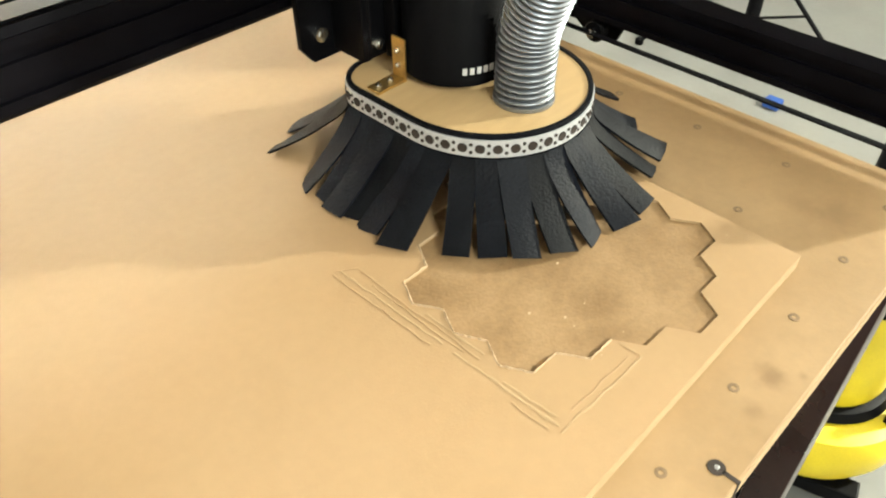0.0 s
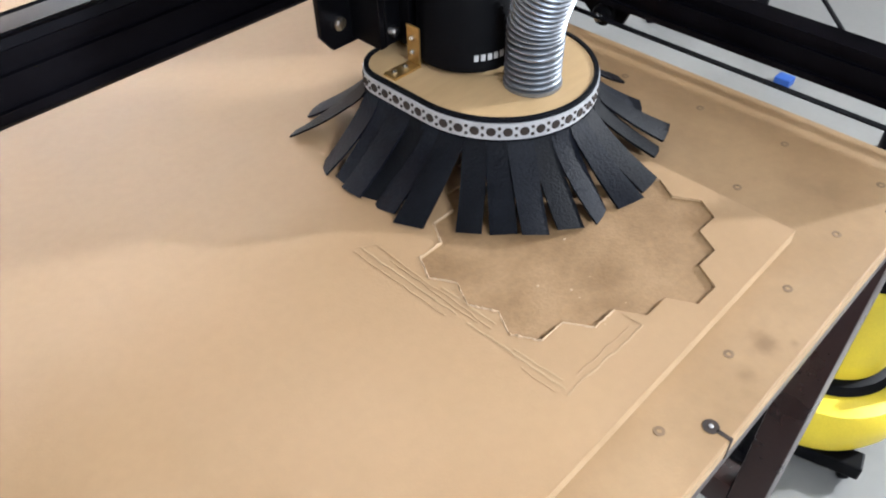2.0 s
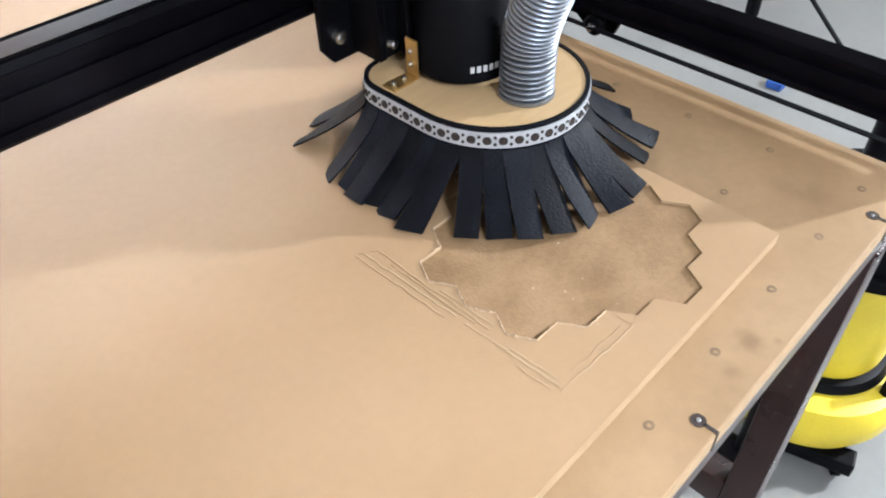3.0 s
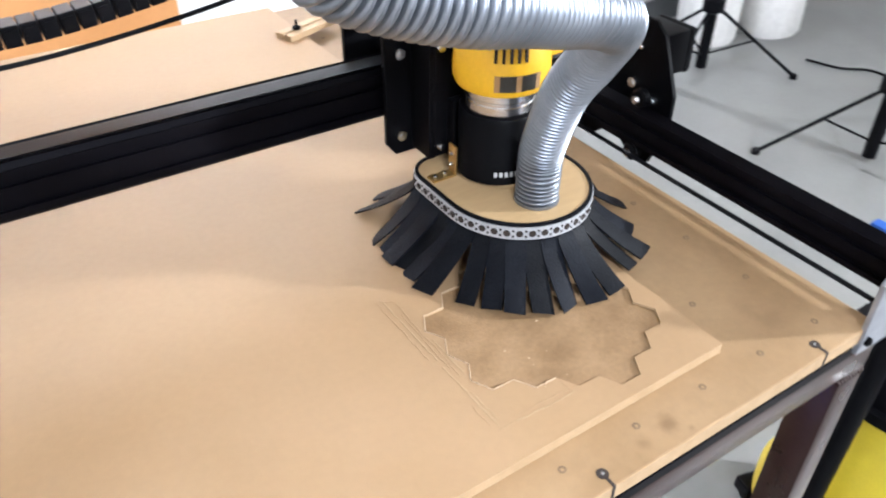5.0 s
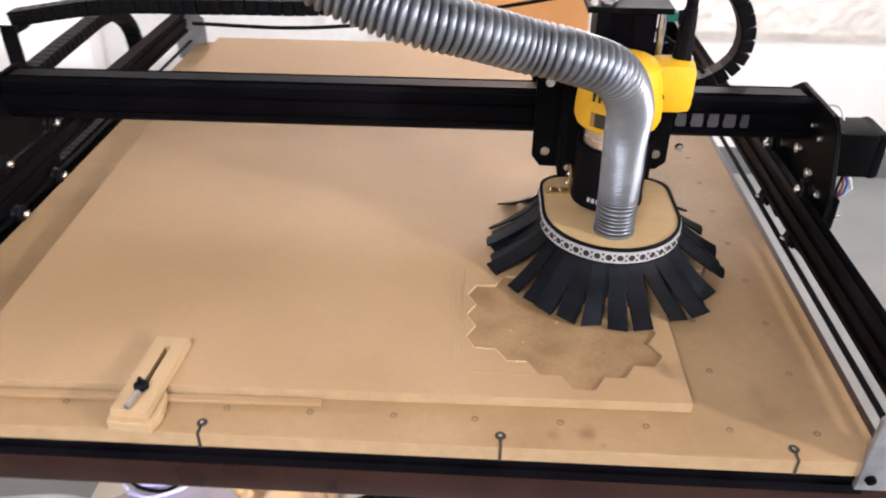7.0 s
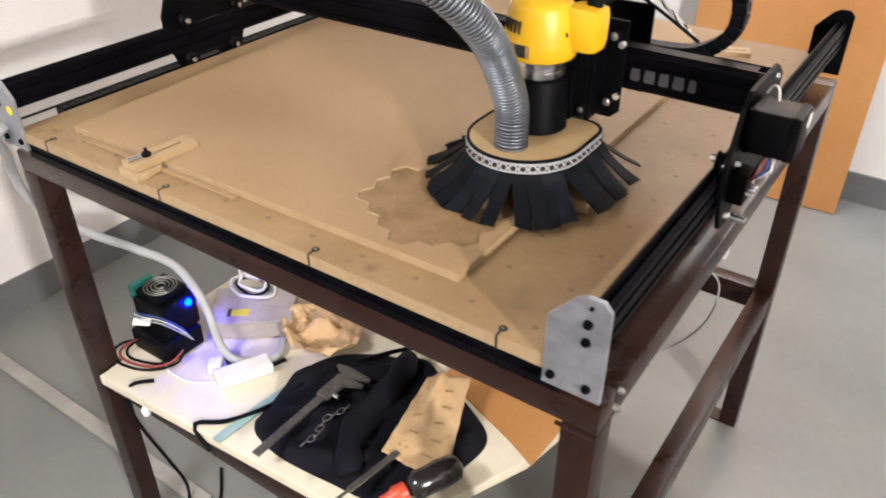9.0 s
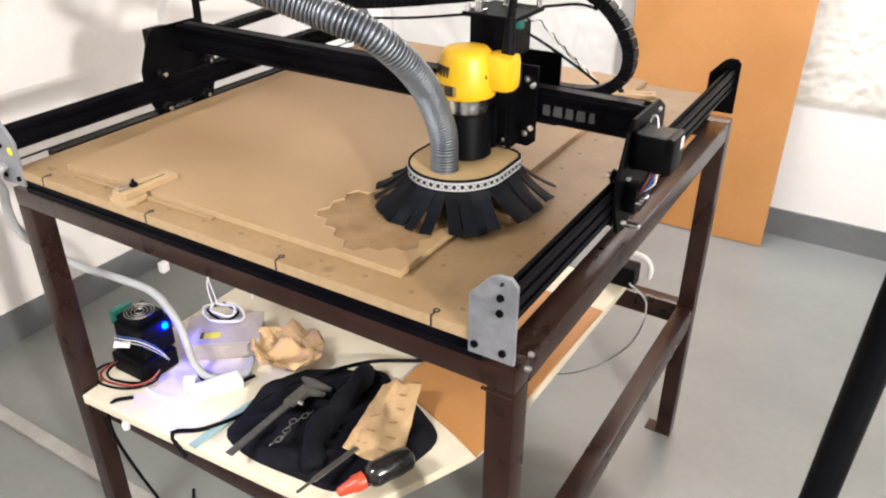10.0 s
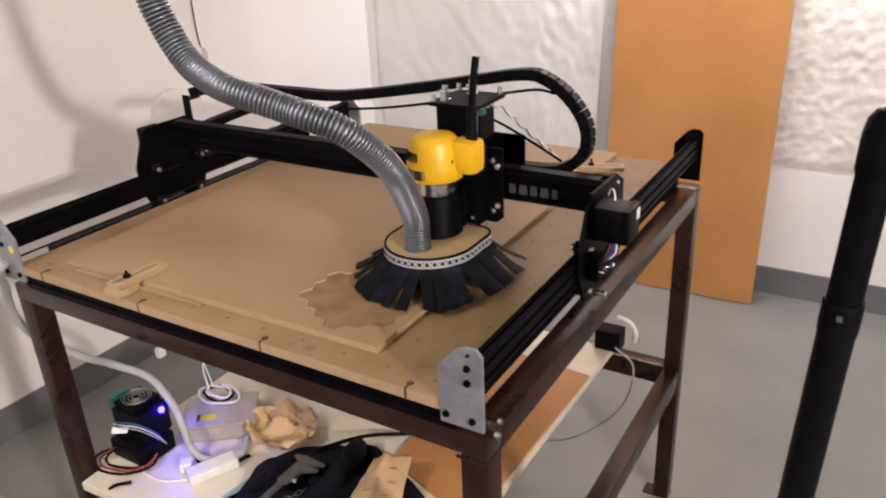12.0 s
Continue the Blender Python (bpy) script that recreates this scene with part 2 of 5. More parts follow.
def smooth_path(points, step):
    """A dense, even line through the points."""
    p = [Vector(q) for q in points]
    p = [2 * p[0] - p[1], *p, 2 * p[-1] - p[-2]]
    dense = []
    for a, b, c, d in zip(p, p[1:], p[2:], p[3:]):
        for k in range(40):
            t = k / 40
            dense.append(0.5 * (2 * b + (c - a) * t + (2 * a - 5 * b + 4 * c - d) * t * t + (3 * b - a - 3 * c + d) * t ** 3))
    dense.append(p[-2])
    out, left = [dense[0]], step
    for a, b in zip(dense, dense[1:]):
        d = (b - a).length
        while d > 1e-9 and left <= d:
            a = a + (b - a) * (left / d)
            out.append(a.copy())
            d, left = (b - a).length, step
        left -= d
    return out


def sweep(bm, line, radius, n=10, mi=0, cap=True):
    """A tube along a dense line; radius is a number or a function of the index."""
    rings, up = [], None
    for i, p in enumerate(line):
        t = (line[min(i + 1, len(line) - 1)] - line[max(i - 1, 0)]).normalized()
        if up is None:
            up = t.orthogonal().normalized()
        up = (up - t * up.dot(t)).normalized()
        side = t.cross(up)
        r = radius(i) if callable(radius) else radius
        rings.append([bm.verts.new(p + r * (math.cos(2 * math.pi * k / n) * up + math.sin(2 * math.pi * k / n) * side)) for k in range(n)])
    for a, b in zip(rings, rings[1:]):
        for k in range(n):
            bm.faces.new([a[k], a[(k + 1) % n], b[(k + 1) % n], b[k]]).material_index = mi
    if cap:
        bm.faces.new(rings[0][::-1])
        bm.faces.new(rings[-1])
    return bm


def cable(points, r, n=8, step=0.012):
    return sweep(bmesh.new(), smooth_path(points, step), r, n)


def bolt(bm, p, axis, r=0.005, h=0.004, socket=True):
    p, axis = Vector(p), Vector(axis)
    rod(bm, p, p + axis * h, r, r * 0.9, 12)
    if socket:
        rod(bm, p + axis * h, p + axis * (h + 0.0012), r * 0.55, r * 0.5, 6)
    return bm


def text_mesh(body, size, m, depth=0.0006, align="LEFT", bold=0.0):
    cu = bpy.data.curves.new("lettering", "FONT")
    cu.body, cu.size, cu.extrude, cu.align_x, cu.offset = body, size, depth, align, bold
    ob = bpy.data.objects.new("lettering", cu)
    scene.collection.objects.link(ob)
    dg = bpy.context.evaluated_depsgraph_get()
    me = bpy.data.meshes.new_from_object(ob.evaluated_get(dg))
    bm = bmesh.new()
    bm.from_mesh(me)
    bm.transform(m)
    bpy.data.objects.remove(ob)
    bpy.data.curves.remove(cu)
    bpy.data.meshes.remove(me)
    return bm


# ---- the room ----
T = 1.005           # top of the machine's bed
WX, BY = -1.62, 2.53   # inner faces of the west and north walls
EX, SY, HZ = 4.6, -3.2, 2.6

bm = bmesh.new()
box(bm, WX - 0.2, EX + 0.2, SY - 0.2, BY + 0.2, -0.15, 0)
solo("floor", bm, FLOOR, "smooth grey painted concrete workshop floor", "floor", kind="structure")
bm = bmesh.new()
box(bm, WX - 0.15, WX, SY, BY + 0.15, 0, HZ)
solo("wall_west", bm, WALL, "smooth white painted workshop wall", "wall", kind="structure")
bm = bmesh.new()
box(bm, WX, EX, BY, BY + 0.15, 0, HZ)
solo("wall_north", bm, WALL, "white painted wall behind the leaning board", "wall", kind="structure")
bm = bmesh.new()
box(bm, EX, EX + 0.15, SY, BY + 0.15, 0, HZ)
solo("wall_east", bm, WALL, "plain white painted wall", "wall", kind="structure")
bm = bmesh.new()
box(bm, WX - 0.15, EX + 0.15, SY - 0.15, SY, 0, HZ)
solo("wall_south", bm, WALL, "plain white painted wall", "wall", kind="structure")
bm = bmesh.new()
box(bm, WX - 0.15, EX + 0.15, SY - 0.15, BY + 0.15, HZ, HZ + 0.1)
solo("ceiling", bm, CEIL, "plain white ceiling", "ceiling", kind="structure")


def lumpy_sheet(x0, x1, z0, z1, y, nx, nz, relief):
    """A wall skin with uneven relief towards the room."""
    bm = bmesh.new()
    grid = []
    for i in range(nx + 1):
        col = []
        for j in range(nz + 1):
            x, z = x0 + (x1 - x0) * i / nx, z0 + (z1 - z0) * j / nz
            edge = min(1, i / 2, (nx - i) / 2) * min(1, j / 3)
            col.append(bm.verts.new((x, y - 0.004 - relief(x, z) * edge, z)))
        grid.append(col)
    for i in range(nx):
        for j in range(nz):
            bm.faces.new([grid[i][j], grid[i + 1][j], grid[i + 1][j + 1], grid[i][j + 1]])
    return bm


def plaster_relief(x, z):
    a = noise.fractal(Vector((x * 30, 3.1, z * 30)), 0.7, 2.1, 3)
    b = noise.noise(Vector((x * 7, 1.7, z * 7)))
    return max(0.0, 0.006 + 0.0045 * a + 0.004 * b)


def sheeting_relief(x, z):
    a = noise.noise(Vector(((x + z * 0.8) * 9, 7.0, (z - x * 0.8) * 2.2)))
    rough = min(1.0, max(0.0, (x + 0.95 + 0.18 * noise.noise(Vector((z * 3, 4.0, 0)))) * 3))
    return 0.004 + 0.005 * abs(a) + (0.001 + 0.004 * rough) * noise.fractal(Vector((x * 20, 2.0, z * 20)), 0.7, 2.1, 3)


solo("plaster_skin", lumpy_sheet(0.30, EX - 0.01, 0.58, HZ, BY, 430, 200, plaster_relief), PLASTER,
     "rough lumpy white plaster on the upper wall", "wall", kind="structure", smooth=True, angle=180)
solo("sheeting_skin", lumpy_sheet(-1.56, -0.37, 0.0, HZ, BY, 120, 130, sheeting_relief), SHEETING,
     "wrinkled white plastic sheeting hung on the wall", "wall covering", kind="structure", smooth=True, angle=180)

bm = bmesh.new()
box(bm, WX, WX + 0.008, SY, BY - 0.01, 0, 0.12)
solo("baseboard_west", bm, BASE_PAINT, "dark grey painted band along the wall foot", "baseboard", kind="structure")
bm = bmesh.new()
box(bm, WX + 0.008, EX, BY - 0.012, BY, 0, 0.12)
solo("baseboard_north", bm, BASE_PAINT, "dark grey painted band along the wall foot", "baseboard", kind="structure")
bm = box(bmesh.new(), WX, WX + 0.006, SY, BY - 0.013, 0.445, HZ - 0.001, bevel=0.002)
solo("wall_lining_west", bm, WALL, "white painted wall lining with an open lower seam", "wall lining", kind="structure")
bm = bmesh.new()
for y0, y1, z0, z1 in ((SY + 0.1, 0.86, 0.796, 0.824), (1.12, 1.30, 0.842, 0.866)):
    box(bm, WX + 0.0055, WX + 0.010, y0, y1, z0, z1, bevel=0.002)
solo("wall_trim_west", bm, WALL, "smeared raised white joint filler on the wall", "trim", kind="structure")

# leaning hardboard sheet
lean = Matrix.Translation((0.057, 2.362, 0)) @ Matrix.Rotation(radians(-3.6), 4, "X") @ Matrix.Rotation(radians(1.5), 4, "Z")
bm = box(bmesh.new(), -0.332, 0.332, 0, 0.012, 0.004, 2.2, lean, bevel=0.0015)
solo("leaning_board", bm, PLY, "tall orange-brown hardboard sheet leaning on the wall", "board")

# ---- the table ----
TX0, TX1, TY0, TY1, TZ, TW = -0.654, 0.414, -0.006, 1.108, 0.955, 0.043
table = thing("steel_table", (0, 0.5, 0), "welded steel frame table in worn dark brown paint", "table")


def tube_beam(x0, x1, y0, y1, z0, z1, name):
    return part(name, box(bmesh.new(), x0, x1, y0, y1, z0, z1, bevel=0.004), BROWN, table, smooth=True)


tube_beam(TX0, TX1, TY0, TY0 + TW, TZ - 0.037, TZ - 0.0004, "front_beam")
tube_beam(TX0, TX1, TY1 - TW, TY1, TZ - 0.045, TZ, "back_beam")
tube_beam(TX0, TX0 + TW, TY0 + TW + 0.0005, TY1 - TW - 0.0005, TZ - 0.045, TZ, "side_beam")
tube_beam(TX1 - TW, TX1, TY0 + TW + 0.0005, TY1 - TW - 0.0005, TZ - 0.045, TZ, "side_beam")
for lx in (TX0, TX1 - TW):
    for ly in (TY0, TY1 - TW):
        tube_beam(lx, lx + TW, ly, ly + TW, 0.006, TZ - (0.0375 if ly == TY0 else 0.0455), "leg")
        part("foot_plate", box(bmesh.new(), lx - 0.03, lx + TW, ly - 0.0, ly + TW, 0.0, 0.0055, bevel=0.001), BROWN, table)
SZ = 0.452
for lx in (TX0, TX1 - TW):
    tube_beam(lx + 0.001, lx + TW - 0.001, TY0 + TW + 0.0005, TY1 - TW - 0.0005, SZ - 0.068, SZ - 0.010, "side_stretcher")
tube_beam(TX0 + TW + 0.0005, TX1 - TW - 0.0005, TY1 - TW + 0.001, TY1 - 0.001, SZ - 0.068, SZ - 0.010, "back_stretcher")
tube_beam(TX0 + TW + 0.0005, TX1 - TW - 0.2, TY0 + 0.012, TY0 + 0.042, SZ - 0.040, SZ - 0.0, "front_stretcher")
bm = bmesh.new()
for k in range(9):
    rod(bm, (TX1 - 0.0485 + 0.005 * k, TY0 + 0.0005, TZ - 0.0425), (TX1 - 0.0445 + 0.005 * k, TY0 + 0.0005, TZ - 0.0425), 0.003, 0.0026, 8)
part("weld_bead", bm, BROWN, table)

# ---- shelf board and what lies on it ----
HS = 0.474
bm = prism(bmesh.new(), [(-0.606, -0.014), (0.085, 0.022), (0.200, 0.280), (0.222, 0.40), (0.236, 1.05), (-0.640, 1.05), (-0.640, 0.045), (-0.606, 0.045)], "z", SZ + 0.0005, HS, bevel=0.002)
solo("shelf_board", bm, MELAMINE, "cream white laminated shelf board under the table", "shelf")
bm = prism(bmesh.new(), [(-0.04, 0.37), (0.150, 0.300), (0.212, 0.272), (0.232, 0.88), (-0.03, 0.90)], "z", HS + 0.0005, HS + 0.007, bevel=0.0008)
solo("hardboard_offcut", bm, PLY, "orange-brown hardboard offcut lying on the shelf", "board")

# ---- machine bed ----
BX0, BX1, BY0, BY1 = -0.612, 0.370, -0.013, 1.090
cnc = thing("cnc_machine", (-0.13, 0.5, TZ), "black belt-driven desktop CNC router with brown MDF bed", "cnc machine")


def profile_beam(name, axis, lo, hi, c1, c2, w, h, mat=BLACK_ALU, parent=None):
    """A slotted aluminium beam of width w and height h about (c1, c2)."""
    s, d = 0.004, 0.004
    hw, hh = w / 2, h / 2
    o = [(-hw, -hh), (-s, -hh), (-s, -hh + d), (s, -hh + d), (s, -hh), (hw, -hh)]
    for z in (-hh / 2, hh / 2) if h > 1.5 * w else (0,):
        o += [(hw, z - s), (hw - d, z - s), (hw - d, z + s), (hw, z + s)]
    o += [(hw, hh), (s, hh), (s, hh - d), (-s, hh - d), (-s, hh), (-hw, hh)]
    for z in (hh / 2, -hh / 2) if h > 1.5 * w else (0,):
        o += [(-hw, z + s), (-hw + d, z + s), (-hw + d, z - s), (-hw, z - s)]
    bm = prism(bmesh.new(), [(c1 + u, c2 + v) for u, v in o], axis, lo, hi)
    return part(name, bm, mat, parent or cnc)


bed = part("wasteboard", box(bmesh.new(), BX0, BX1, BY0, BY1, T - 0.018, T, bevel=0.001), [MDF_OLD], cnc, "stained brown MDF wasteboard")
for ex in (BX0 - 0.0002, BX1 - 0.0004):
    part("side_edge_band", box(bmesh.new(), ex, ex + 0.0006, BY0 + 0.002, BY1 - 0.002, T - 0.017, T - 0.001), MDF_EDGE, bed)
part("front_edge_band", box(bmesh.new(), BX0 + 0.002, BX1 - 0.002, BY0 - 0.0006, BY0 + 0.0002, T - 0.017, T - 0.001), MDF_EDGE, bed)
profile_beam("front_extrusion", "x", -0.606, 0.364, 0.012, TZ + 0.0157, 0.036, 0.0305)
profile_beam("back_extrusion", "x", -0.606, 0.364, 1.068, TZ + 0.0157, 0.036, 0.0305)
for cx in (-0.588, 0.344):
    profile_beam("side_extrusion", "y", 0.034, 1.048, cx, TZ + 0.0157, 0.036, 0.0305)
for cx in (-0.42, -0.13, 0.14):
    profile_beam("cross_extrusion", "y", 0.034, 1.048, cx, TZ + 0.0157, 0.036, 0.0305)
# threaded inserts in the bed
ins = mesh_of("threaded_insert", lathe(bmesh.new(), 0, 0, [(0.0036, -0.002), (0.0036, 0.0003), (0.0017, 0.0003), (0.0015, -0.0008)], 12), [INSERT])
for i in range(-7, 5):
    for j in range(0, 13):
        x, y = 0.08 * i, 0.0205 + 0.0825 * j
        if j == 0 or x > 0.215 or x < -0.56 or y > 1.09:
            if BX0 + 0.01 < x < BX1 - 0.01 and y < BY1 - 0.01 and not (j == 0 and i in (-4,)):
                ob = new("threaded_insert", ins)
                ob.location = (x + 0.001 * ((i * 7 + j * 3) % 3 - 1), y, T)
                ob.parent, ob.matrix_parent_inverse = bed, Matrix()
# keyhole slots on the front edge
for sx in (-0.530, -0.259, 0.023, 0.292):
    bm = lathe(bmesh.new(), sx, 0.0, [(0.0052, T - 0.001), (0.0052, T + 0.0005), (0.0040, T + 0.0005)], 16)
    box(bm, sx - 0.0014, sx + 0.0014, BY0 - 0.0011, -0.004, T - 0.0004, T + 0.0005)
    box(bm, sx - 0.0014, sx + 0.0014, BY0 - 0.0012, BY0 - 0.0005, T - 0.0185, T)
    part("keyhole_slot", bm, HOLE, bed)
    part("slot_screw", lathe(bmesh.new(), sx, 0.0, [(0.0018, T), (0.0017, T + 0.0008), (0.0008, T + 0.0010)], 10), ZINC, bed)


def add_stains(m, spots, colour):
    """Soft round marks with ragged rims, at places (x, y, radius, strength)."""
    nt = m.node_tree
    n, link = nt.nodes, nt.links.new
    bsdf = n["Principled BSDF"]
    out = bsdf.inputs["Base Color"].links[0].from_socket
    co = n.new("ShaderNodeTexCoord")
    rag = n.new("ShaderNodeTexNoise")
    rag.inputs["Scale"].default_value = 90
    link(co.outputs["Object"], rag.inputs["Vector"])
    for x, y, r, k in spots:
        dist = n.new("ShaderNodeVectorMath")
        dist.operation = "DISTANCE"
        link(co.outputs["Object"], dist.inputs[0])
        dist.inputs[1].default_value = (x, y, T)
        wob = n.new("ShaderNodeMath")
        wob.operation = "MULTIPLY_ADD"
        link(rag.outputs["Fac"], wob.inputs[0])
        wob.inputs[1].default_value = r * 0.9
        link(dist.outputs["Value"], wob.inputs[2])
        fall = n.new("ShaderNodeMapRange")
        fall.interpolation_type = "SMOOTHSTEP"
        fall.inputs[1].default_value, fall.inputs[2].default_value = r * 1.55, r * 0.45
        fall.inputs[3].default_value, fall.inputs[4].default_value = 0, k
        link(wob.outputs[0], fall.inputs[0])
        mix = n.new("ShaderNodeMix")
        mix.data_type = "RGBA"
        link(fall.outputs[0], mix.inputs[0])
        link(out, mix.inputs[6])
        mix.inputs[7].default_value = (*colour, 1)
        out = mix.outputs[2]
    link(out, bsdf.inputs["Base Color"])


add_stains(MDF_OLD, [(0.104, 0.008, 0.013, 0.75), (0.072, 0.004, 0.009, 0.5), (-0.55, 0.020, 0.012, 0.6), (-0.575, 0.004, 0.010, 0.55), (-0.50, 0.012, 0.010, 0.4), (0.118, -0.006, 0.005, 0.5),
                     (-0.60, 1.04, 0.030, 0.5), (0.30, 0.07, 0.06, 0.14), (0.27, 0.22, 0.07, 0.12),
                     (0.286, 0.045, 0.024, 0.40), (0.278, 0.068, 0.018, 0.28), (0.341, 0.147, 0.045, 0.28), (0.261, 0.160, 0.040, 0.18)], (0.150, 0.084, 0.034))
add_stains(MDF, [(-0.25, 0.10, 0.05, 0.10), (-0.07, 0.16, 0.05, 0.06), (-0.40, 0.25, 0.06, 0.06), (0.02, 0.06, 0.02, 0.12), (-0.15, 0.30, 0.09, 0.05)], (0.33, 0.19, 0.09))

# Y rails with their end plates
RZ = 1.0515
for side, rx in ((1, 0.396), (-1, -0.636)):
    profile_beam("y_rail", "y", -0.010, 1.075, rx, RZ, 0.020, 0.042)
    for vx in (-0.0055, 0.0055):
        part("v_rail", prism(bmesh.new(), [(rx + vx - 0.004, RZ + 0.0205), (rx + vx + 0.004, RZ + 0.0205), (rx + vx, RZ + 0.0260)], "y", -0.009, 1.074), BLACK_ALU, cnc)
    for y0, y1 in ((-0.0165, -0.0105), (1.0755, 1.0815)):
        o = [(-0.040, 0.985 - 0.012), (0.026, 0.985 - 0.012), (0.026, 1.088), (0.017, 1.098), (0.0, 1.098), (-0.012, 1.092), (-0.040, 1.060)]
        o = [(rx - 0.007 * side + u * side, v) for u, v in o]
        if side < 0:
            o = o[::-1]
        pl = part("end_plate", prism(bmesh.new(), o, "y", y0, y1, bevel=0.0012), BLACK_PLATE if side > 0 and y0 > 0 else GALV, cnc, "black end plate" if side > 0 and y0 > 0 else "grey galvanised end plate")
        if y0 < 0:
            for u, v in ((0.004, 1.068), (0.004, 1.046), (0.010, 0.988), (-0.030, 0.988), (0.006, 1.088)):
                bb = bmesh.new()
                bolt(bb, (rx - 0.007 * side + u * side, y0, v), -Y, 0.0052 if v < 1.08 else 0.002, 0.0035)
                part("bolt", bb, BLACK_PLATE, pl)
    if side < 0:
        part("plate_sticker", lathe(bmesh.new(), 0, 0, [(0.0078, 0), (0.0078, 0.0006), (0.006, 0.0008)], 20, 0, Matrix.Translation((rx + 0.030, -0.0166, 1.040)) @ Matrix.Rotation(radians(90), 4, "X")), STICKER, cnc, "round yellow sticker on the end plate")
    bm = bmesh.new()
    bolt(bm, (rx + 0.030 * side, -0.004, 0.968), X * side, 0.0045, 0.007)
    bolt(bm, (rx + 0.030 * side, 0.004, 0.985), X * side, 0.004, 0.006)
    part("bolt", bm, STEEL_TOOL, cnc)
# toothed belts beside the rails
for bx in (0.3835, -0.619):
    bm = box(bmesh.new(), bx - 0.0035, bx + 0.0035, 0.0, 1.065, T + 0.010, T + 0.0115)
    part("belt", bm, BLACK_PLASTIC, cnc)

# ---- gantry ----
GY0, GZ0, GZ1 = 0.412, 1.130, 1.175
gx0, gx1 = -0.628, 0.408
for cy in (GY0 + 0.010, GY0 + 0.036):
    profile_beam("gantry_beam", "x", gx0, gx1, cy, (GZ0 + GZ1) / 2, 0.020, GZ1 - GZ0)
part("gantry_web", box(bmesh.new(), gx0 + 0.001, gx1 - 0.001, GY0 + 0.0202, GY0 + 0.0258, GZ0 + 0.008, GZ1 - 0.008), BLACK_ALU, cnc)
for cy in (GY0 + 0.005, GY0 + 0.041):
    for cz, s in ((GZ1, 1), (GZ0, -1)):
        part("v_rail", prism(bmesh.new(), [(cy - 0.004, cz - 0.0005 * s), (cy + 0.004, cz - 0.0005 * s), (cy, cz + 0.005 * s)], "x", gx0, gx1), BLACK_ALU, cnc)
part("belt", box(bmesh.new(), gx0 + 0.01, gx1 - 0.01, GY0 + 0.012, GY0 + 0.034, GZ1 + 0.004, GZ1 + 0.0055), BLACK_PLASTIC, cnc)
for k, w in enumerate((0.014, 0.016, 0.014, 0.016, 0.011)):
    bx = 0.240 + sum((0.014, 0.016, 0.014, 0.016, 0.011)[:k]) + 0.0052 * k
    mk = bmesh.new()
    prism(mk, [(bx + 0.002, 1.1400), (bx + w - 0.002, 1.1400), (bx + w, 1.1440), (bx + w - 0.0015, 1.1575), (bx + 0.0015, 1.1575), (bx, 1.1440)], "y", GY0 - 0.0008, GY0 - 0.0002)
    part("printed_mark", mk, GREY_INK, cnc, "grey printed mark on the beam")


def gantry_end(side, px):
    """End plate with wheels and its drive motor."""
    d = 0.006
    o = [(0.340, 1.166), (0.358, 1.181), (0.470, 1.181), (0.505, 1.160), (0.512, 1.060), (0.490, 1.000), (0.440, 0.995),
         (0.420, 1.012), (0.385, 1.012), (0.365, 0.995), (0.335, 1.000), (0.312, 1.050), (0.312, 1.100)]
    lo, hi = (px, px + d) if side > 0 else (px - d, px)
    plate = part("gantry_plate", prism(bmesh.new(), o, "x", lo, hi, bevel=0.001), BLACK_PLATE, cnc, "black powder-coated steel side plate")
    for y, z in ((0.350, 1.0885), (0.478, 1.0885), (0.350, 1.0145), (0.460, 1.0145)):
        c = px - side * 0.013
        bm = bmesh.new()
        prof = [(0.010, -0.0055), (0.012, -0.004), (0.009, 0), (0.012, 0.004), (0.010, 0.0055)]
        lathe(bm, 0, 0, prof, 20, 0, Matrix.Translation((c, y, z)) @ Matrix.Rotation(radians(90), 4, "Y"))
        part("v_wheel", bm, BLACK_PLASTIC, plate)
        bm = bmesh.new()
        bolt(bm, ((hi if side > 0 else lo), y, z), X * side, 0.0062, 0.005)
        rod(bm, ((lo if side > 0 else hi), y, z), (c - side * 0.009, y, z), 0.0035, None, 10)
        bolt(bm, (c - side * 0.009, y, z), -X * side, 0.0055, 0.003)
        part("wheel_bolt", bm, ZINC, plate)
    for y, z in ((0.412, 1.150), (0.440, 1.140), (0.470, 1.165), (0.372, 1.150), (0.390, 1.125)):
        bm = bmesh.new()
        bolt(bm, ((hi if side > 0 else lo), y, z), X * side, 0.0042, 0.003)
        part("bolt", bm, ZINC if z > 1.15 else BLACK_PLATE, plate)
    return plate


pr = gantry_end(1, gx1 + 0.001)
for y, z, r in ((0.424, 1.109, 0.0075), (0.377, 1.097, 0.0070), (0.371, 1.146, 0.0042), (0.340, 1.086, 0.0060), (0.398, 1.152, 0.0036), (0.352, 1.062, 0.0045)):
    bm = bmesh.new()
    bolt(bm, (gx1 + 0.0008, y, z), -X, r, 0.005)
    part("inner_bolt", bm, ZINC, pr)
pl = gantry_end(-1, gx0 - 0.001)


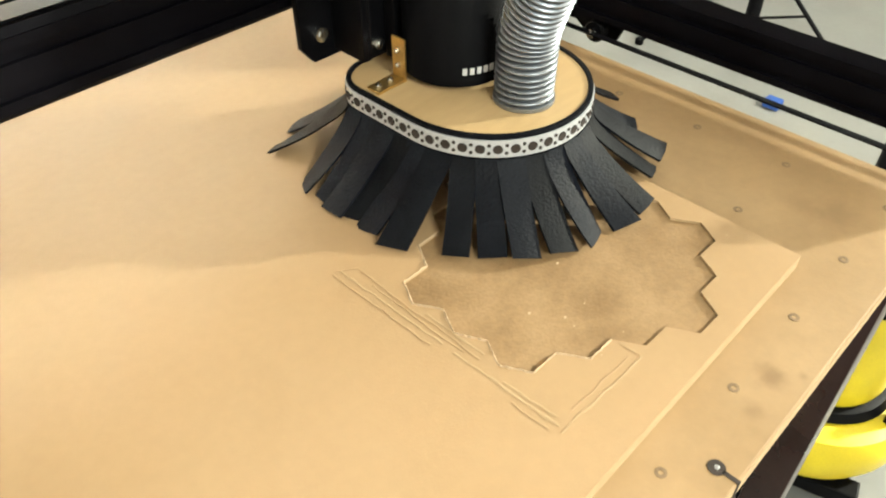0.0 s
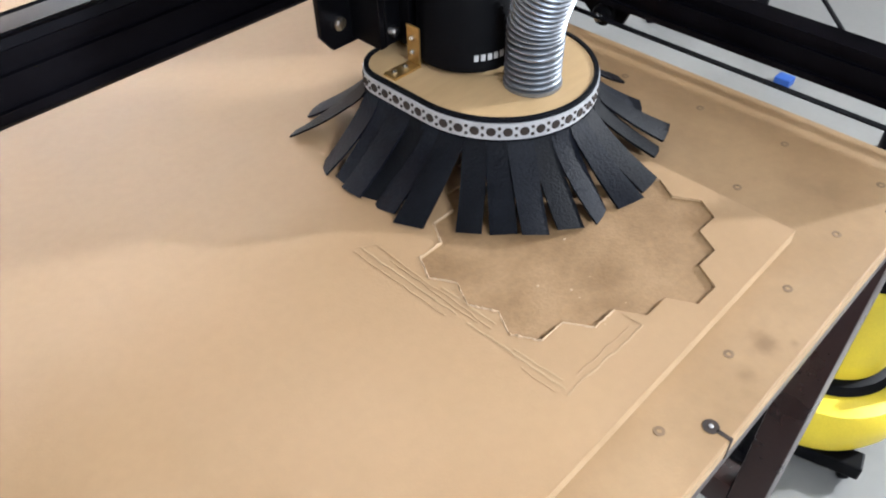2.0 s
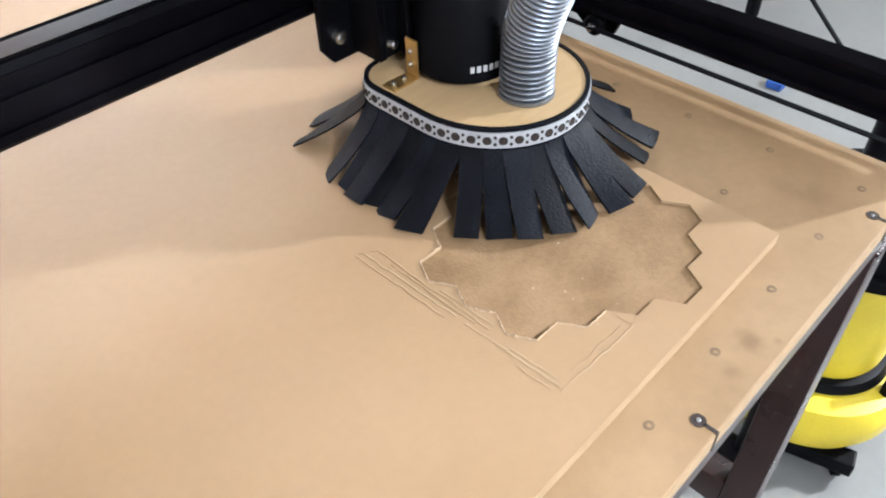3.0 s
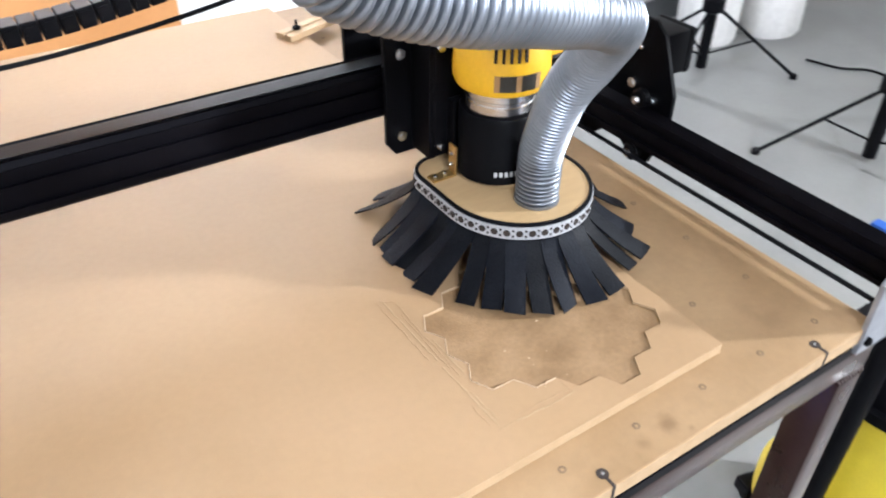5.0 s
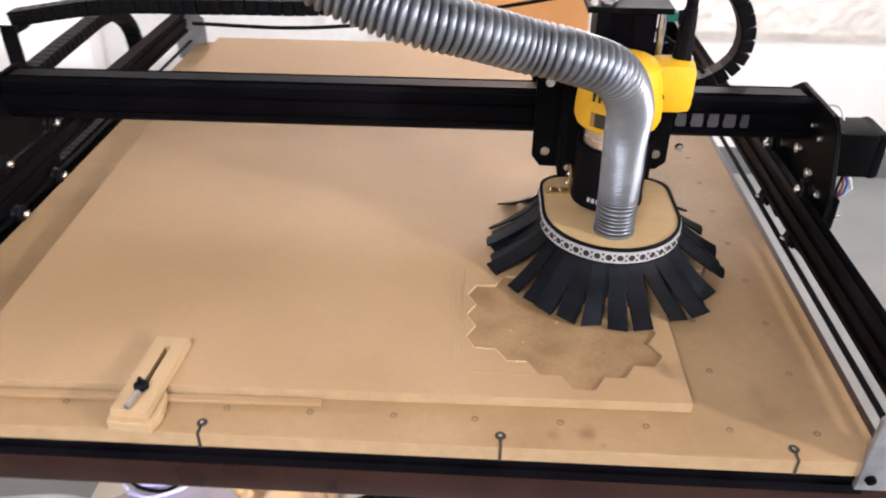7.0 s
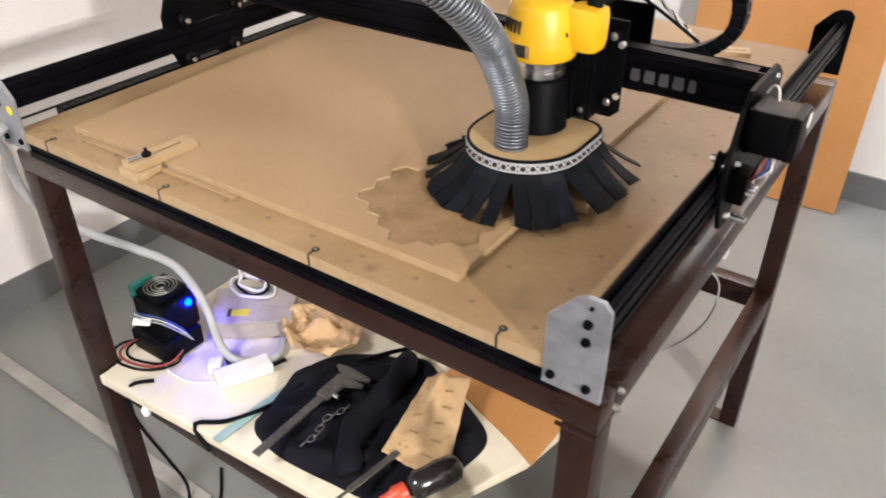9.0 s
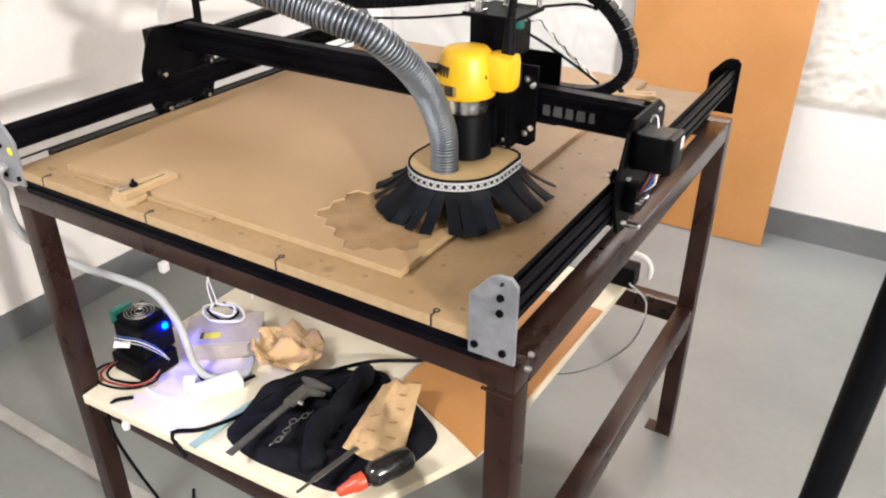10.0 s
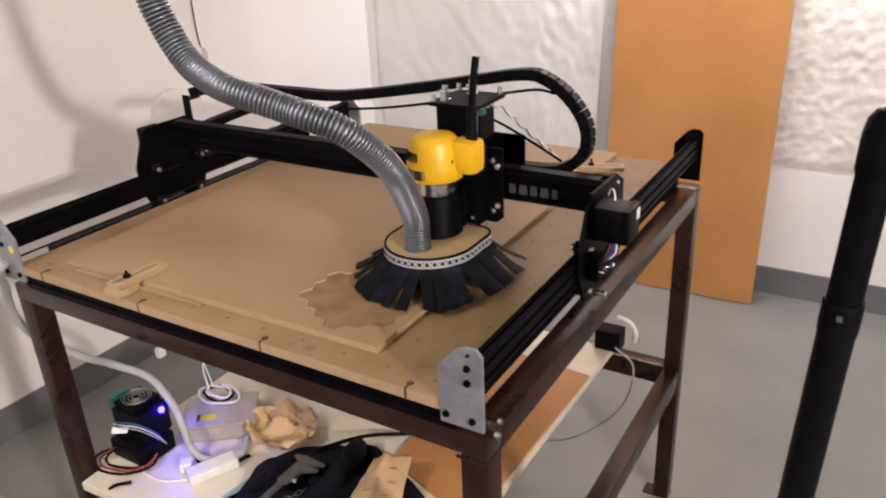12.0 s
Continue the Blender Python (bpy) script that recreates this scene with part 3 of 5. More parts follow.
def motor(name, x0, side, cy, cz, s=0.056, depth=0.062):
    x1 = x0 + side * depth
    a, b = min(x0, x1), max(x0, x1)
    bm = box(bmesh.new(), a, b, cy - s / 2, cy + s / 2, cz - s / 2, cz + s / 2, bevel=0.004)
    mt = part(name, bm, BLACK_PLASTIC, cnc, "black square stepper motor", smooth=True)
    for e in (x0 + side * 0.0052, x1 - side * 0.008):
        part("end_cap", box(bmesh.new(), e - 0.005, e + 0.005, cy - s / 2 - 0.0008, cy + s / 2 + 0.0008, cz - s / 2 - 0.0008, cz + s / 2 + 0.0008, bevel=0.003), BLACK_PLATE, mt)
    return mt


mr = motor("stepper_motor", gx1 + 0.0075, 1, 0.378, 1.134)
part("sticker", box(bmesh.new(), gx1 + 0.066, gx1 + 0.0704, 0.386, 0.400, 1.138, 1.156), WHITE_PLASTIC, mr, "small white sticker")
ml = motor("stepper_motor", gx0 - 0.0075, -1, 0.392, 1.146, 0.050, 0.046)
# wiring at the right motor
for k, (m, off) in enumerate(((RED, 0.0), (BLUE, 0.006), (BLACK_PLASTIC, -0.006), (WHITE_PLASTIC, 0.012))):
    part("motor_wire", cable([(0.446, 0.372 + off, 1.108), (0.444 + off, 0.358, 1.088), (0.434, 0.352 + off, 1.066), (0.424, 0.362, 1.054 + off), (0.412, 0.385, 1.064)], 0.0016, 6), m, cnc)
part("cable_loop", cable([(0.417, 0.424, 1.158), (0.424, 0.414, 1.172), (0.434, 0.402, 1.174), (0.440, 0.392, 1.158)], 0.0014, 6, 0.004), WHITE_PLASTIC, cnc)
bm = box(bmesh.new(), 0.4155, 0.436, 0.335, 0.372, 1.040, 1.082, bevel=0.003)
part("wire_bracket", bm, BLACK_PLATE, cnc)
bm = bmesh.new()
for k in range(6):
    bolt(bm, (0.4365, 0.339 + 0.006 * k, 1.058 - 0.003 * (k % 2)), X, 0.0026, 0.006)
part("terminal_screws", bm, ZINC, cnc)
bm = bmesh.new()
bolt(bm, (0.4155, 0.372, 1.003), X, 0.006, 0.022)
part("tension_bolt", bm, ZINC, cnc)

# ---- carriage and Z axis ----
carriage = part("carriage_plate", prism(bmesh.new(), [(0.062, 1.099), (0.073, 1.085), (0.222, 1.085), (0.234, 1.095), (0.234, 1.222), (0.062, 1.222)], "y", 0.398, 0.404, bevel=0.001), BLACK_PLATE, cnc, "black carriage plate on the gantry")
part("back_plate", prism(bmesh.new(), [(0.062, 1.095), (0.234, 1.095), (0.234, 1.222), (0.062, 1.222)], "y", 0.486, 0.492, bevel=0.001), BLACK_PLATE, carriage)
for x in (0.078, 0.218):
    for z in (1.109, 1.201):
        m = Matrix.Translation((x, GY0 - 0.008, z)) @ Matrix.Rotation(radians(90), 4, "X")
        part("v_wheel", lathe(bmesh.new(), 0, 0, [(0.010, -0.0055), (0.012, -0.004), (0.009, 0), (0.012, 0.004), (0.010, 0.0055)], 20, 0, m), BLACK_PLASTIC, carriage)
        bm = bmesh.new()
        bolt(bm, (x, 0.398, z), -Y, 0.0065, 0.006)
        part("wheel_bolt", bm, ZINC, carriage)
part("z_rail", box(bmesh.new(), 0.122, 0.190, 0.372, 0.3975, 1.086, 1.292, bevel=0.002), BLACK_ALU, carriage)
part("z_slide_plate", box(bmesh.new(), 0.098, 0.200, 0.3605, 0.3715, 1.092, 1.232, bevel=0.002), BLACK_PLATE, carriage)
for x in (0.097, 0.203):
    part("z_side_plate", box(bmesh.new(), x - 0.004, x + 0.004, 0.362, 0.398, 1.090, 1.225, bevel=0.001), BLACK_PLATE, carriage)
for x, y, z in ((0.104, 0.360, 1.105), (0.104, 0.360, 1.215), (0.196, 0.360, 1.105), (0.196, 0.360, 1.215), (0.240, 0.372, 1.13), (0.240, 0.372, 1.20)):
    bm = bmesh.new()
    bolt(bm, (x, y, z), -Y, 0.005, 0.005)
    part("bolt", bm, ZINC, carriage)
part("z_motor_plate", box(bmesh.new(), 0.110, 0.206, 0.366, 0.470, 1.293, 1.300, bevel=0.001), BLACK_PLATE, carriage)
zm = part("z_motor", box(bmesh.new(), 0.128, 0.186, 0.408, 0.466, 1.225, 1.2925, bevel=0.004), BLACK_PLASTIC, carriage, "black square stepper motor")
for m, ph in ((WHITE_PLASTIC, 0.0), (BLACK_PLASTIC, 2.1), (WHITE_PLASTIC, 4.2)):
    base = smooth_path([(0.19, 0.43, 1.286), (0.212, 0.44, 1.282), (0.232, 0.455, 1.258), (0.252, 0.480, 1.225), (0.272, 0.505, 1.196), (0.290, 0.520, 1.172)], 0.004)
    twisted = [p + 0.0026 * Vector((0, math.cos(i * 0.8 + ph), math.sin(i * 0.8 + ph))) for i, p in enumerate(base)]
    part("motor_wire", sweep(bmesh.new(), twisted, 0.0010, 6), m, carriage)
part("motor_lead", cable([(0.19, 0.44, 1.262), (0.22, 0.46, 1.240), (0.26, 0.49, 1.205), (0.300, 0.520, 1.168)], 0.0026, 8), BLACK_PLASTIC, carriage)
for px, py in ((0.135, 0.383), (0.157, 0.437)):
    part("pulley", lathe(bmesh.new(), px, py, [(0.010, 1.3005), (0.010, 1.304), (0.008, 1.305), (0.008, 1.314), (0.010, 1.315), (0.010, 1.318), (0.005, 1.3185), (0.005, 1.326)], 20), ZINC, carriage)
part("lead_screw", rod(bmesh.new(), (0.135, 0.383, 1.228), (0.135, 0.383, 1.2925), 0.005), ZINC, carriage)
part("connector", box(bmesh.new(), 0.200, 0.212, 0.372, 0.386, 1.284, 1.294), GREEN, carriage)
part("nut_post", rod(bmesh.new(), (0.196, 0.375, 1.2265), (0.196, 0.375, 1.2925), 0.0045), ZINC, carriage)
for a in ((0.117, 0.374), (0.199, 0.462), (0.117, 0.462)):
    part("standoff", rod(bmesh.new(), (*a, 1.3005), (*a, 1.312), 0.005, 0.004, 8), ZINC, carriage)

# ---- router ----
RX, RY = 0.149, 0.318
router = thing("trim_router", (RX, RY, 1.085), "yellow and black compact trim router with cord", "router")
mount = part("spindle_mount", lathe(bmesh.new(), RX, RY, [(0.036, 1.0860), (0.0425, 1.088), (0.0425, 1.094), (0.0415, 1.096), (0.0415, 1.158), (0.040, 1.160), (0.036, 1.160)], 40), BLACK_PLATE, router, "black round spindle mount", smooth=True)
part("mount_block", box(bmesh.new(), RX - 0.036, RX + 0.036, RY + 0.030, 0.3600, 1.090, 1.158, bevel=0.002), BLACK_PLATE, mount)
lab = Matrix.Translation((RX, RY - 0.0418, 1.092)) @ Matrix.Rotation(radians(90), 4, "X")
for k in range(7):
    a = radians(-128 + 7.5 * k)
    px, py = RX + 0.0417 * math.cos(a), RY + 0.0417 * math.sin(a)
    m = Matrix.Translation((px, py, 1.100)) @ Matrix.Rotation(a + math.pi / 2, 4, "Z")
    part("label_bar", box(bmesh.new(), -0.0017, 0.0017, -0.0006, 0.0004, -0.0026, 0.0026, m), WHITE_INK, mount)
part("collar", lathe(bmesh.new(), RX, RY, [(0.034, 1.1605), (0.0355, 1.162), (0.0355, 1.170), (0.034, 1.171), (0.034, 1.174), (0.036, 1.176), (0.036, 1.183)], 40), ZINC, router, "bright machined metal collar", smooth=True)
yb = bmesh.new()
lathe(yb, RX, RY, [(0.034, 1.1835), (0.0455, 1.187), (0.0485, 1.194), (0.0485, 1.207), (0.0470, 1.222), (0.0435, 1.240), (0.0405, 1.247), (0.0395, 1.252), (0.033, 1.259), (0.018, 1.262)], 40)
body = part("motor_housing", yb, YELLOW, router, "yellow plastic motor housing", smooth=True)
lobe = box(bmesh.new(), 0.180, 0.230, RY - 0.012, RY + 0.034, 1.198, 1.257, bevel=0.015)
part("switch_housing", lobe, YELLOW, router, smooth=True)
part("cord_boot", rod(bmesh.new(), (0.213, 0.331, 1.255), (0.2145, 0.333, 1.310), 0.0105, 0.0075, 16), BLACK_PLASTIC, router)
part("power_cord", sweep(bmesh.new(), smooth_path([(0.2145, 0.333, 1.308), (0.2165, 0.335, 1.340), (0.219, 0.337, 1.370), (0.222, 0.340, 1.395)], 0.01), lambda i: 0.0065 if i < 9 else 0.0045, 10), BLACK_PLASTIC, router)
for k in range(5):
    a = radians(-135 + 9 * k)
    m = Matrix.Translation((RX + 0.0455 * math.cos(a), RY + 0.0455 * math.sin(a), 1.232)) @ Matrix.Rotation(a + math.pi / 2, 4, "Z")
    part("air_slot", box(bmesh.new(), -0.0014, 0.0014, -0.0022, 0.0012, -0.010, 0.006, m), HOLE, body)
for k in range(9):
    a = radians(-132 + 6.2 * k)
    m = Matrix.Translation((RX + 0.0482 * math.cos(a), RY + 0.0482 * math.sin(a), 1.202)) @ Matrix.Rotation(a + math.pi / 2, 4, "Z")
    part("rating_plate", box(bmesh.new(), -0.0028, 0.0028, -0.0008, 0.0004, -0.008, 0.008, m), LABEL_DARK if k % 4 else BURN, body)
part("set_screw", rod(bmesh.new(), (0.190, RY - 0.0155, 1.222), (0.190, RY - 0.018, 1.222), 0.004), HOLE, router)

# ---- dust boot ----
boot = thing("dust_boot", (0.152, 0.29, 1.02), "wooden dust shoe with black rubber strip skirt", "dust boot")
CX, HWX, YF, YB, RC = 0.152, 0.079, 0.290, 0.378, 0.030


def boot_outline(grow=0.0, n=48):
    """Round front, straight sides, rounded back corners; anticlockwise from the back right corner's side."""
    pts = []
    hw = HWX + grow
    for k in range(n + 1):                       # front half round, left to right
        a = math.pi + math.pi * k / n
        pts.append((CX + hw * math.cos(a), YF + (0.082 + grow) * math.sin(a)))
    for k in range(9):
        a = math.pi / 2 * k / 8
        pts.append((CX + HWX - RC + (RC + grow) * math.cos(a), YB - RC + (RC + grow) * math.sin(a)))
    for k in range(9):
        a = math.pi / 2 + math.pi / 2 * k / 8
        pts.append((CX - HWX + RC + (RC + grow) * math.cos(a), YB - RC + (RC + grow) * math.sin(a)))
    return pts


top = part("top_plate", prism(bmesh.new(), boot_outline(-0.002), "z", 1.069, 1.0815, bevel=0.0008), BOOT_WOOD, boot, "pale plywood top plate")


def ring_wall(g0, g1, z0, z1):
    bm = bmesh.new()
    a, b = boot_outline(g0), boot_outline(g1)
    n = len(a)
    rows = [[bm.verts.new((*p, z)) for p in some] for some, z in ((a, z0), (b, z0), (b, z1), (a, z1))]
    for i in range(4):
        for k in range(n):
            bm.faces.new([rows[i][k], rows[i][(k + 1) % n], rows[(i + 1) % 4][(k + 1) % n], rows[(i + 1) % 4][k]])
    return bm


part("rubber_band", ring_wall(-0.0015, 0.0018, 1.050, 1.0828), RUBBER, boot)
strap = part("perforated_strap", ring_wall(0.0018, 0.0030, 1.0655, 1.0795), STRAP, boot, "galvanised perforated metal strap")

line = boot_outline(0.0031, 120)
line = [Vector((*p, 0)) for p in line] + [Vector((*boot_outline(0.0031, 120)[0], 0))]
walk_len = [0.0]
for a, b in zip(line, line[1:]):
    walk_len.append(walk_len[-1] + (b - a).length)
total = walk_len[-1]


def along(s):
    """The point and outward direction at a length s round the boot."""
    s %= total
    for i in range(len(line) - 1):
        if walk_len[i + 1] >= s:
            t = (s - walk_len[i]) / max(1e-9, walk_len[i + 1] - walk_len[i])
            d = (line[i + 1] - line[i]).normalized()
            return line[i].lerp(line[i + 1], t), Vector((d.y, -d.x, 0))
    return line[0], -Y


hole_big = mesh_of("strap_hole", rod(bmesh.new(), (0, 0, -0.0002), (0, 0, 0.0005), 0.0037, None, 12), [HOLE])
hole_small = mesh_of("strap_hole", rod(bmesh.new(), (0, 0, -0.0002), (0, 0, 0.0005), 0.0014, None, 8), [HOLE])
npit = int(total / 0.0125)
for k in range(npit):
    for me, ds, dz in ((hole_big, 0, 0), (hole_small, 0.00625, 0.0032), (hole_small, 0.00625, -0.0032)):
        p, o = along((k + 0.5) * total / npit + ds)
        ob = new("strap_hole", me)
        ob.matrix_world = Matrix.Translation((p.x, p.y, 1.0725 + dz)) @ o.to_track_quat("Z", "Y").to_matrix().to_4x4()
        ob.parent = strap

rng = random.Random(5)
nf = 33
FLAP_W = 0.0212
# where neighbouring strips part: a place near the tips and the width of the gap there
PARTINGS = ((0.023, 0.226, 0.016), (0.187, 0.163, 0.020), (0.268, 0.228, 0.024), (0.111, 0.154, 0.006), (0.265, 0.355, 0.016), (0.018, 0.385, 0.010))
swing = [rng.uniform(-0.0035, 0.0035) for k in range(nf)]
for gx, gy, gw in PARTINGS:
    k = min(range(nf), key=lambda q: (along(q * total / nf)[0] + along(q * total / nf)[1] * 0.05 - Vector((gx, gy, 0))).length)
    for d in range(3):
        swing[(k + d) % nf] += gw * (0.5, 0.3, 0.12)[d]
        swing[(k - 1 - d) % nf] -= gw * (0.5, 0.3, 0.12)[d]
for k in range(nf):
    s = (k + 0.5) * total / nf
    p, o = along(s)
    t = Vector((-o.y, o.x, 0))
    back = p.y > 0.372 and abs(p.x - CX) < 0.05
    out = 0.055 + 0.005 * noise.noise(Vector((k * 0.45, 3.0, 0))) + rng.uniform(-0.0025, 0.0025)
    drop = 0.0470 + rng.uniform(-0.0015, 0.0015)
    if back:
        out *= 0.7
    half = 0.5 * FLAP_W * rng.uniform(0.9, 1.08)
    tip = rng.uniform(-0.004, 0.004)
    curl = rng.uniform(-0.0035, 0.0035)
    lift = (0.0, 0.0042, 0.0016, 0.0056)[(k * 7 + k // 3) % 4]
    bm = bmesh.new()
    rows = []
    m = 10
    for i in range(m + 1):
        f = i / m
        reach = -0.0012 + lift * min(1, 3 * f) + out * f ** 1.25
        low = Vector((0, 0, 1.0640 - (drop * f ** 0.85 if f else 0) + lift * 0.5 * f))
        c = p + o * reach + low + t * swing[k] * f ** 0.9
        side = t * half
        up = (o * 0.75 + Z * 0.65 * f).normalized()
        nrm = up * 0.0011
        twist = up * curl * f
        end = o * tip * f ** 4
        a, b, mid = c - side - twist - end, c + side + twist + end, c + up * 0.0014 * f
        rows.append([bm.verts.new(q) for q in (a - nrm, mid - nrm, b - nrm, b + nrm, mid + nrm, a + nrm)])
    for a, b in zip(rows, rows[1:]):
        for j in range(6):
            bm.faces.new([a[j], a[(j + 1) % 6], b[(j + 1) % 6], b[j]])
    bm.faces.new(rows[0][::-1])
    bm.faces.new(rows[-1])
    part("rubber_flap", bm, RUBBER, boot, smooth=True, angle=45)
# angle bracket between plate and mount
bm = box(bmesh.new(), 0.078, 0.107, 0.330, 0.3435, 1.0816, 1.0836, bevel=0.0004)
box(bm, 0.1050, 0.1070, 0.330, 0.3435, 1.0836, 1.116, bevel=0.0004)
br = part("angle_bracket", bm, BRASS, boot, "small brass angle bracket")
for p, ax in (((0.084, 0.337, 1.0836), Z), ((0.096, 0.337, 1.0836), Z), ((0.1050, 0.337, 1.094), -X), ((0.1050, 0.337, 1.106), -X)):
    bm = bmesh.new()
    bolt(bm, p, ax, 0.0024, 0.0018)
    part("screw", bm, ZINC, br)

# ---- dust hose ----
hose_line = smooth_path([(0.150, 0.250, 1.080), (0.150, 0.250, 1.11), (0.149, 0.246, 1.146), (0.142, 0.217, 1.212), (0.133, 0.178, 1.263), (0.108, 0.136, 1.308), (0.067, 0.114, 1.330),
                         (0.028, 0.106, 1.341), (-0.016, 0.090, 1.357), (-0.058, 0.081, 1.369), (-0.100, 0.083, 1.382), (-0.140, 0.086, 1.402), (-0.172, 0.084, 1.446), (-0.196, 0.080, 1.505),
                         (-0.22, 0.08, 1.60), (-0.24, 0.10, 1.75), (-0.25, 0.14, 2.0), (-0.25, 0.16, 2.3), (-0.25, 0.16, 2.599)], 0.0004)
rings, phase = [], 0.0
for i, p in enumerate(hose_line):
    stretch = min(1.0, max(0.0, (i * 0.0004 - 0.15) / 0.16))
    if phase * 6 >= len(rings):
        rings.append(p)
    phase += 0.0004 / (0.0050 + 0.0018 * stretch)
hose_bm = sweep(bmesh.new(), rings, lambda i: 0.0226 - (0.0052, 0.0024, 0.0004, 0.0, 0.0004, 0.0024)[i % 6], 22)
hose = thing("dust_hose", (0.150, 0.250, 1.074), "silver corrugated flexible metal dust hose", "hose")
part("corrugated_tube", hose_bm, HOSE, hose, smooth=True, angle=70)
part("hose_cuff", lathe(bmesh.new(), 0.150, 0.250, [(0.0215, 1.0817), (0.0232, 1.0820), (0.0232, 1.0850), (0.0215, 1.0855)], 32), HOSE, hose)
part("ceiling_flange", lathe(bmesh.new(), -0.25, 0.16, [(0.024, 2.585), (0.036, 2.588), (0.036, 2.5965), (0.024, 2.5975)], 32), GALV, hose)


# ---- cable drag chains ----
def drag_chain(points, w, h, pitch, wdir, parent, every=1):
    """Separate links along a line; wdir is the chain's sideways direction."""
    pts = smooth_path(points, pitch)
    me = None
    for a, b in zip(pts, pts[1:]):
        d = (b - a).normalized()
        side = Vector(wdir)
        up = d.cross(side).normalized()
        if me is None:
            bm = bmesh.new()
            box(bm, -pitch * 0.47, pitch * 0.47, -w / 2, w / 2, -h / 2, h / 2, bevel=0.0015)
            box(bm, -pitch * 0.30, pitch * 0.30, -w / 2 - 0.001, w / 2 + 0.001, -h * 0.3, h * 0.3)
            me = mesh_of("chain_link", bm, BLACK_PLASTIC)
        ob = new("chain_link", me)
        m = Matrix((d, side, up)).transposed().to_4x4()
        ob.matrix_world = Matrix.Translation((a + b) / 2) @ m
        ob.parent, ob.matrix_parent_inverse = parent, world_of(parent).inverted()


chain = thing("drag_chain", (-0.1, 0.53, 1.2), "black plastic cable drag chain over the gantry", "cable chain")
CY = 0.522
drag_chain([(-0.652, CY, 1.2245), (-0.51, CY, 1.245), (-0.34, CY, 1.248), (-0.2, CY, 1.252), (0.0, CY, 1.284), (0.14, CY, 1.311), (0.20, CY, 1.322), (0.250, CY, 1.323),
            (0.303, CY, 1.292), (0.338, CY, 1.242), (0.336, CY, 1.192), (0.295, CY, 1.158), (0.24, CY, 1.150), (0.19, CY, 1.150)], 0.026, 0.020, 0.0165, (0, 1, 0), chain)
part("chain_cable", cable([(-0.40, 0.516, 1.224), (-0.25, 0.514, 1.222), (-0.1, 0.514, 1.236), (0.05, 0.514, 1.262), (0.2, 0.515, 1.292), (0.25, 0.518, 1.299), (0.285, 0.525, 1.290)], 0.0026, 8), BLACK_PLASTIC, chain)
part("chain_post", box(bmesh.new(), -0.658, -0.6358, 0.4925, 0.4965, 1.150, 1.222, bevel=0.001), BLACK_PLATE, chain)
part("post_foot", box(bmesh.new(), -0.658, -0.636, 0.497, 0.530, 1.2100, 1.2135, bevel=0.001), BLACK_PLATE, chain)

strip_ = bmesh.new()
arc = smooth_path([(-0.646, 0.392, 1.182), (-0.646, 0.400, 1.210), (-0.646, 0.424, 1.234), (-0.646, 0.458, 1.244), (-0.647, 0.492, 1.234)], 0.005)
for a, b in zip(arc, arc[1:]):
    u = (b - a).cross(X).normalized() * 0.0006
    q = [strip_.verts.new(p + d * X * 0.010 + e * u) for p in (a, b) for d in (-1, 1) for e in (-1, 1)]
    for f in ((0, 1, 3, 2), (4, 6, 7, 5), (0, 4, 5, 1), (2, 3, 7, 6), (0, 2, 6, 4), (1, 5, 7, 3)):
        strip_.faces.new([q[i] for i in f])
part("clear_strip", strip_, SHEETING, chain, "pale flexible plastic strip")
chain2 = thing("drag_chain", (-0.72, 0.7, 1.0), "black plastic cable drag chain beside the rail", "cable chain")
drag_chain([(-0.677, 0.10, 0.9765), (-0.677, 0.35, 0.9765), (-0.677, 0.60, 0.9765), (-0.677, 0.80, 0.978), (-0.677, 0.895, 0.985), (-0.677, 0.930, 1.045), (-0.677, 0.905, 1.105), (-0.677, 0.83, 1.135),
            (-0.677, 0.72, 1.135), (-0.677, 0.60, 1.13), (-0.677, 0.52, 1.125)], 0.026, 0.020, 0.0165, (1, 0, 0), chain2)
part("chain_bracket", box(bmesh.new(), -0.691, -0.6555, 0.49, 0.52, 1.120, 1.124, bevel=0.001), BLACK_PLATE, chain2)
part("chain_tray", box(bmesh.new(), -0.694, -0.648, 0.08, 0.95, 0.9553, 0.9635, bevel=0.001), BLACK_PLATE, chain2)

# ---- workpiece with the milled hexagon pocket ----
WPT = T + 0.012
wp = thing("workpiece_sheet", (-0.15, 0.6, T), "large plain MDF sheet with a milled hexagon pocket", "board")
R = 0.0215
ROWS_IN = {-3: 3, -2: 4, -1: 5, 0: 6, 1: 5, 2: 4}
cells = {(i, j) for i, n in ROWS_IN.items() for j in range(n)}


def cell_centre(i, j):
    return Vector((0.105 + 1.5 * R * i, 0.0730 + math.sqrt(3) * R * (j + abs(i) / 2)))


def key(v):
    return (round(v.x, 3), round(v.y, 3))


edges, spot = {}, {}
for c in cells:
    o = cell_centre(*c)
    vs = [o + R * Vector((math.cos(math.pi / 3 * k), math.sin(math.pi / 3 * k))) for k in range(6)]
    for a, b in zip(vs, vs[1:] + vs[:1]):
        ka, kb = key(a), key(b)
        for q in (ka, kb):
            for other in list(spot):
                if other != q and abs(other[0] - q[0]) < 0.002 and abs(other[1] - q[1]) < 0.002:
                    spot[q] = spot[other]
            spot.setdefault(q, q)
        ka, kb = spot[ka], spot[kb]
        if (kb, ka) in edges:
            del edges[(kb, ka)]
        else:
            edges[(ka, kb)] = True
follow = dict(edges.keys())
loop = [next(iter(follow))]
while follow[loop[-1]] != loop[0]:
    loop.append(follow[loop[-1]])
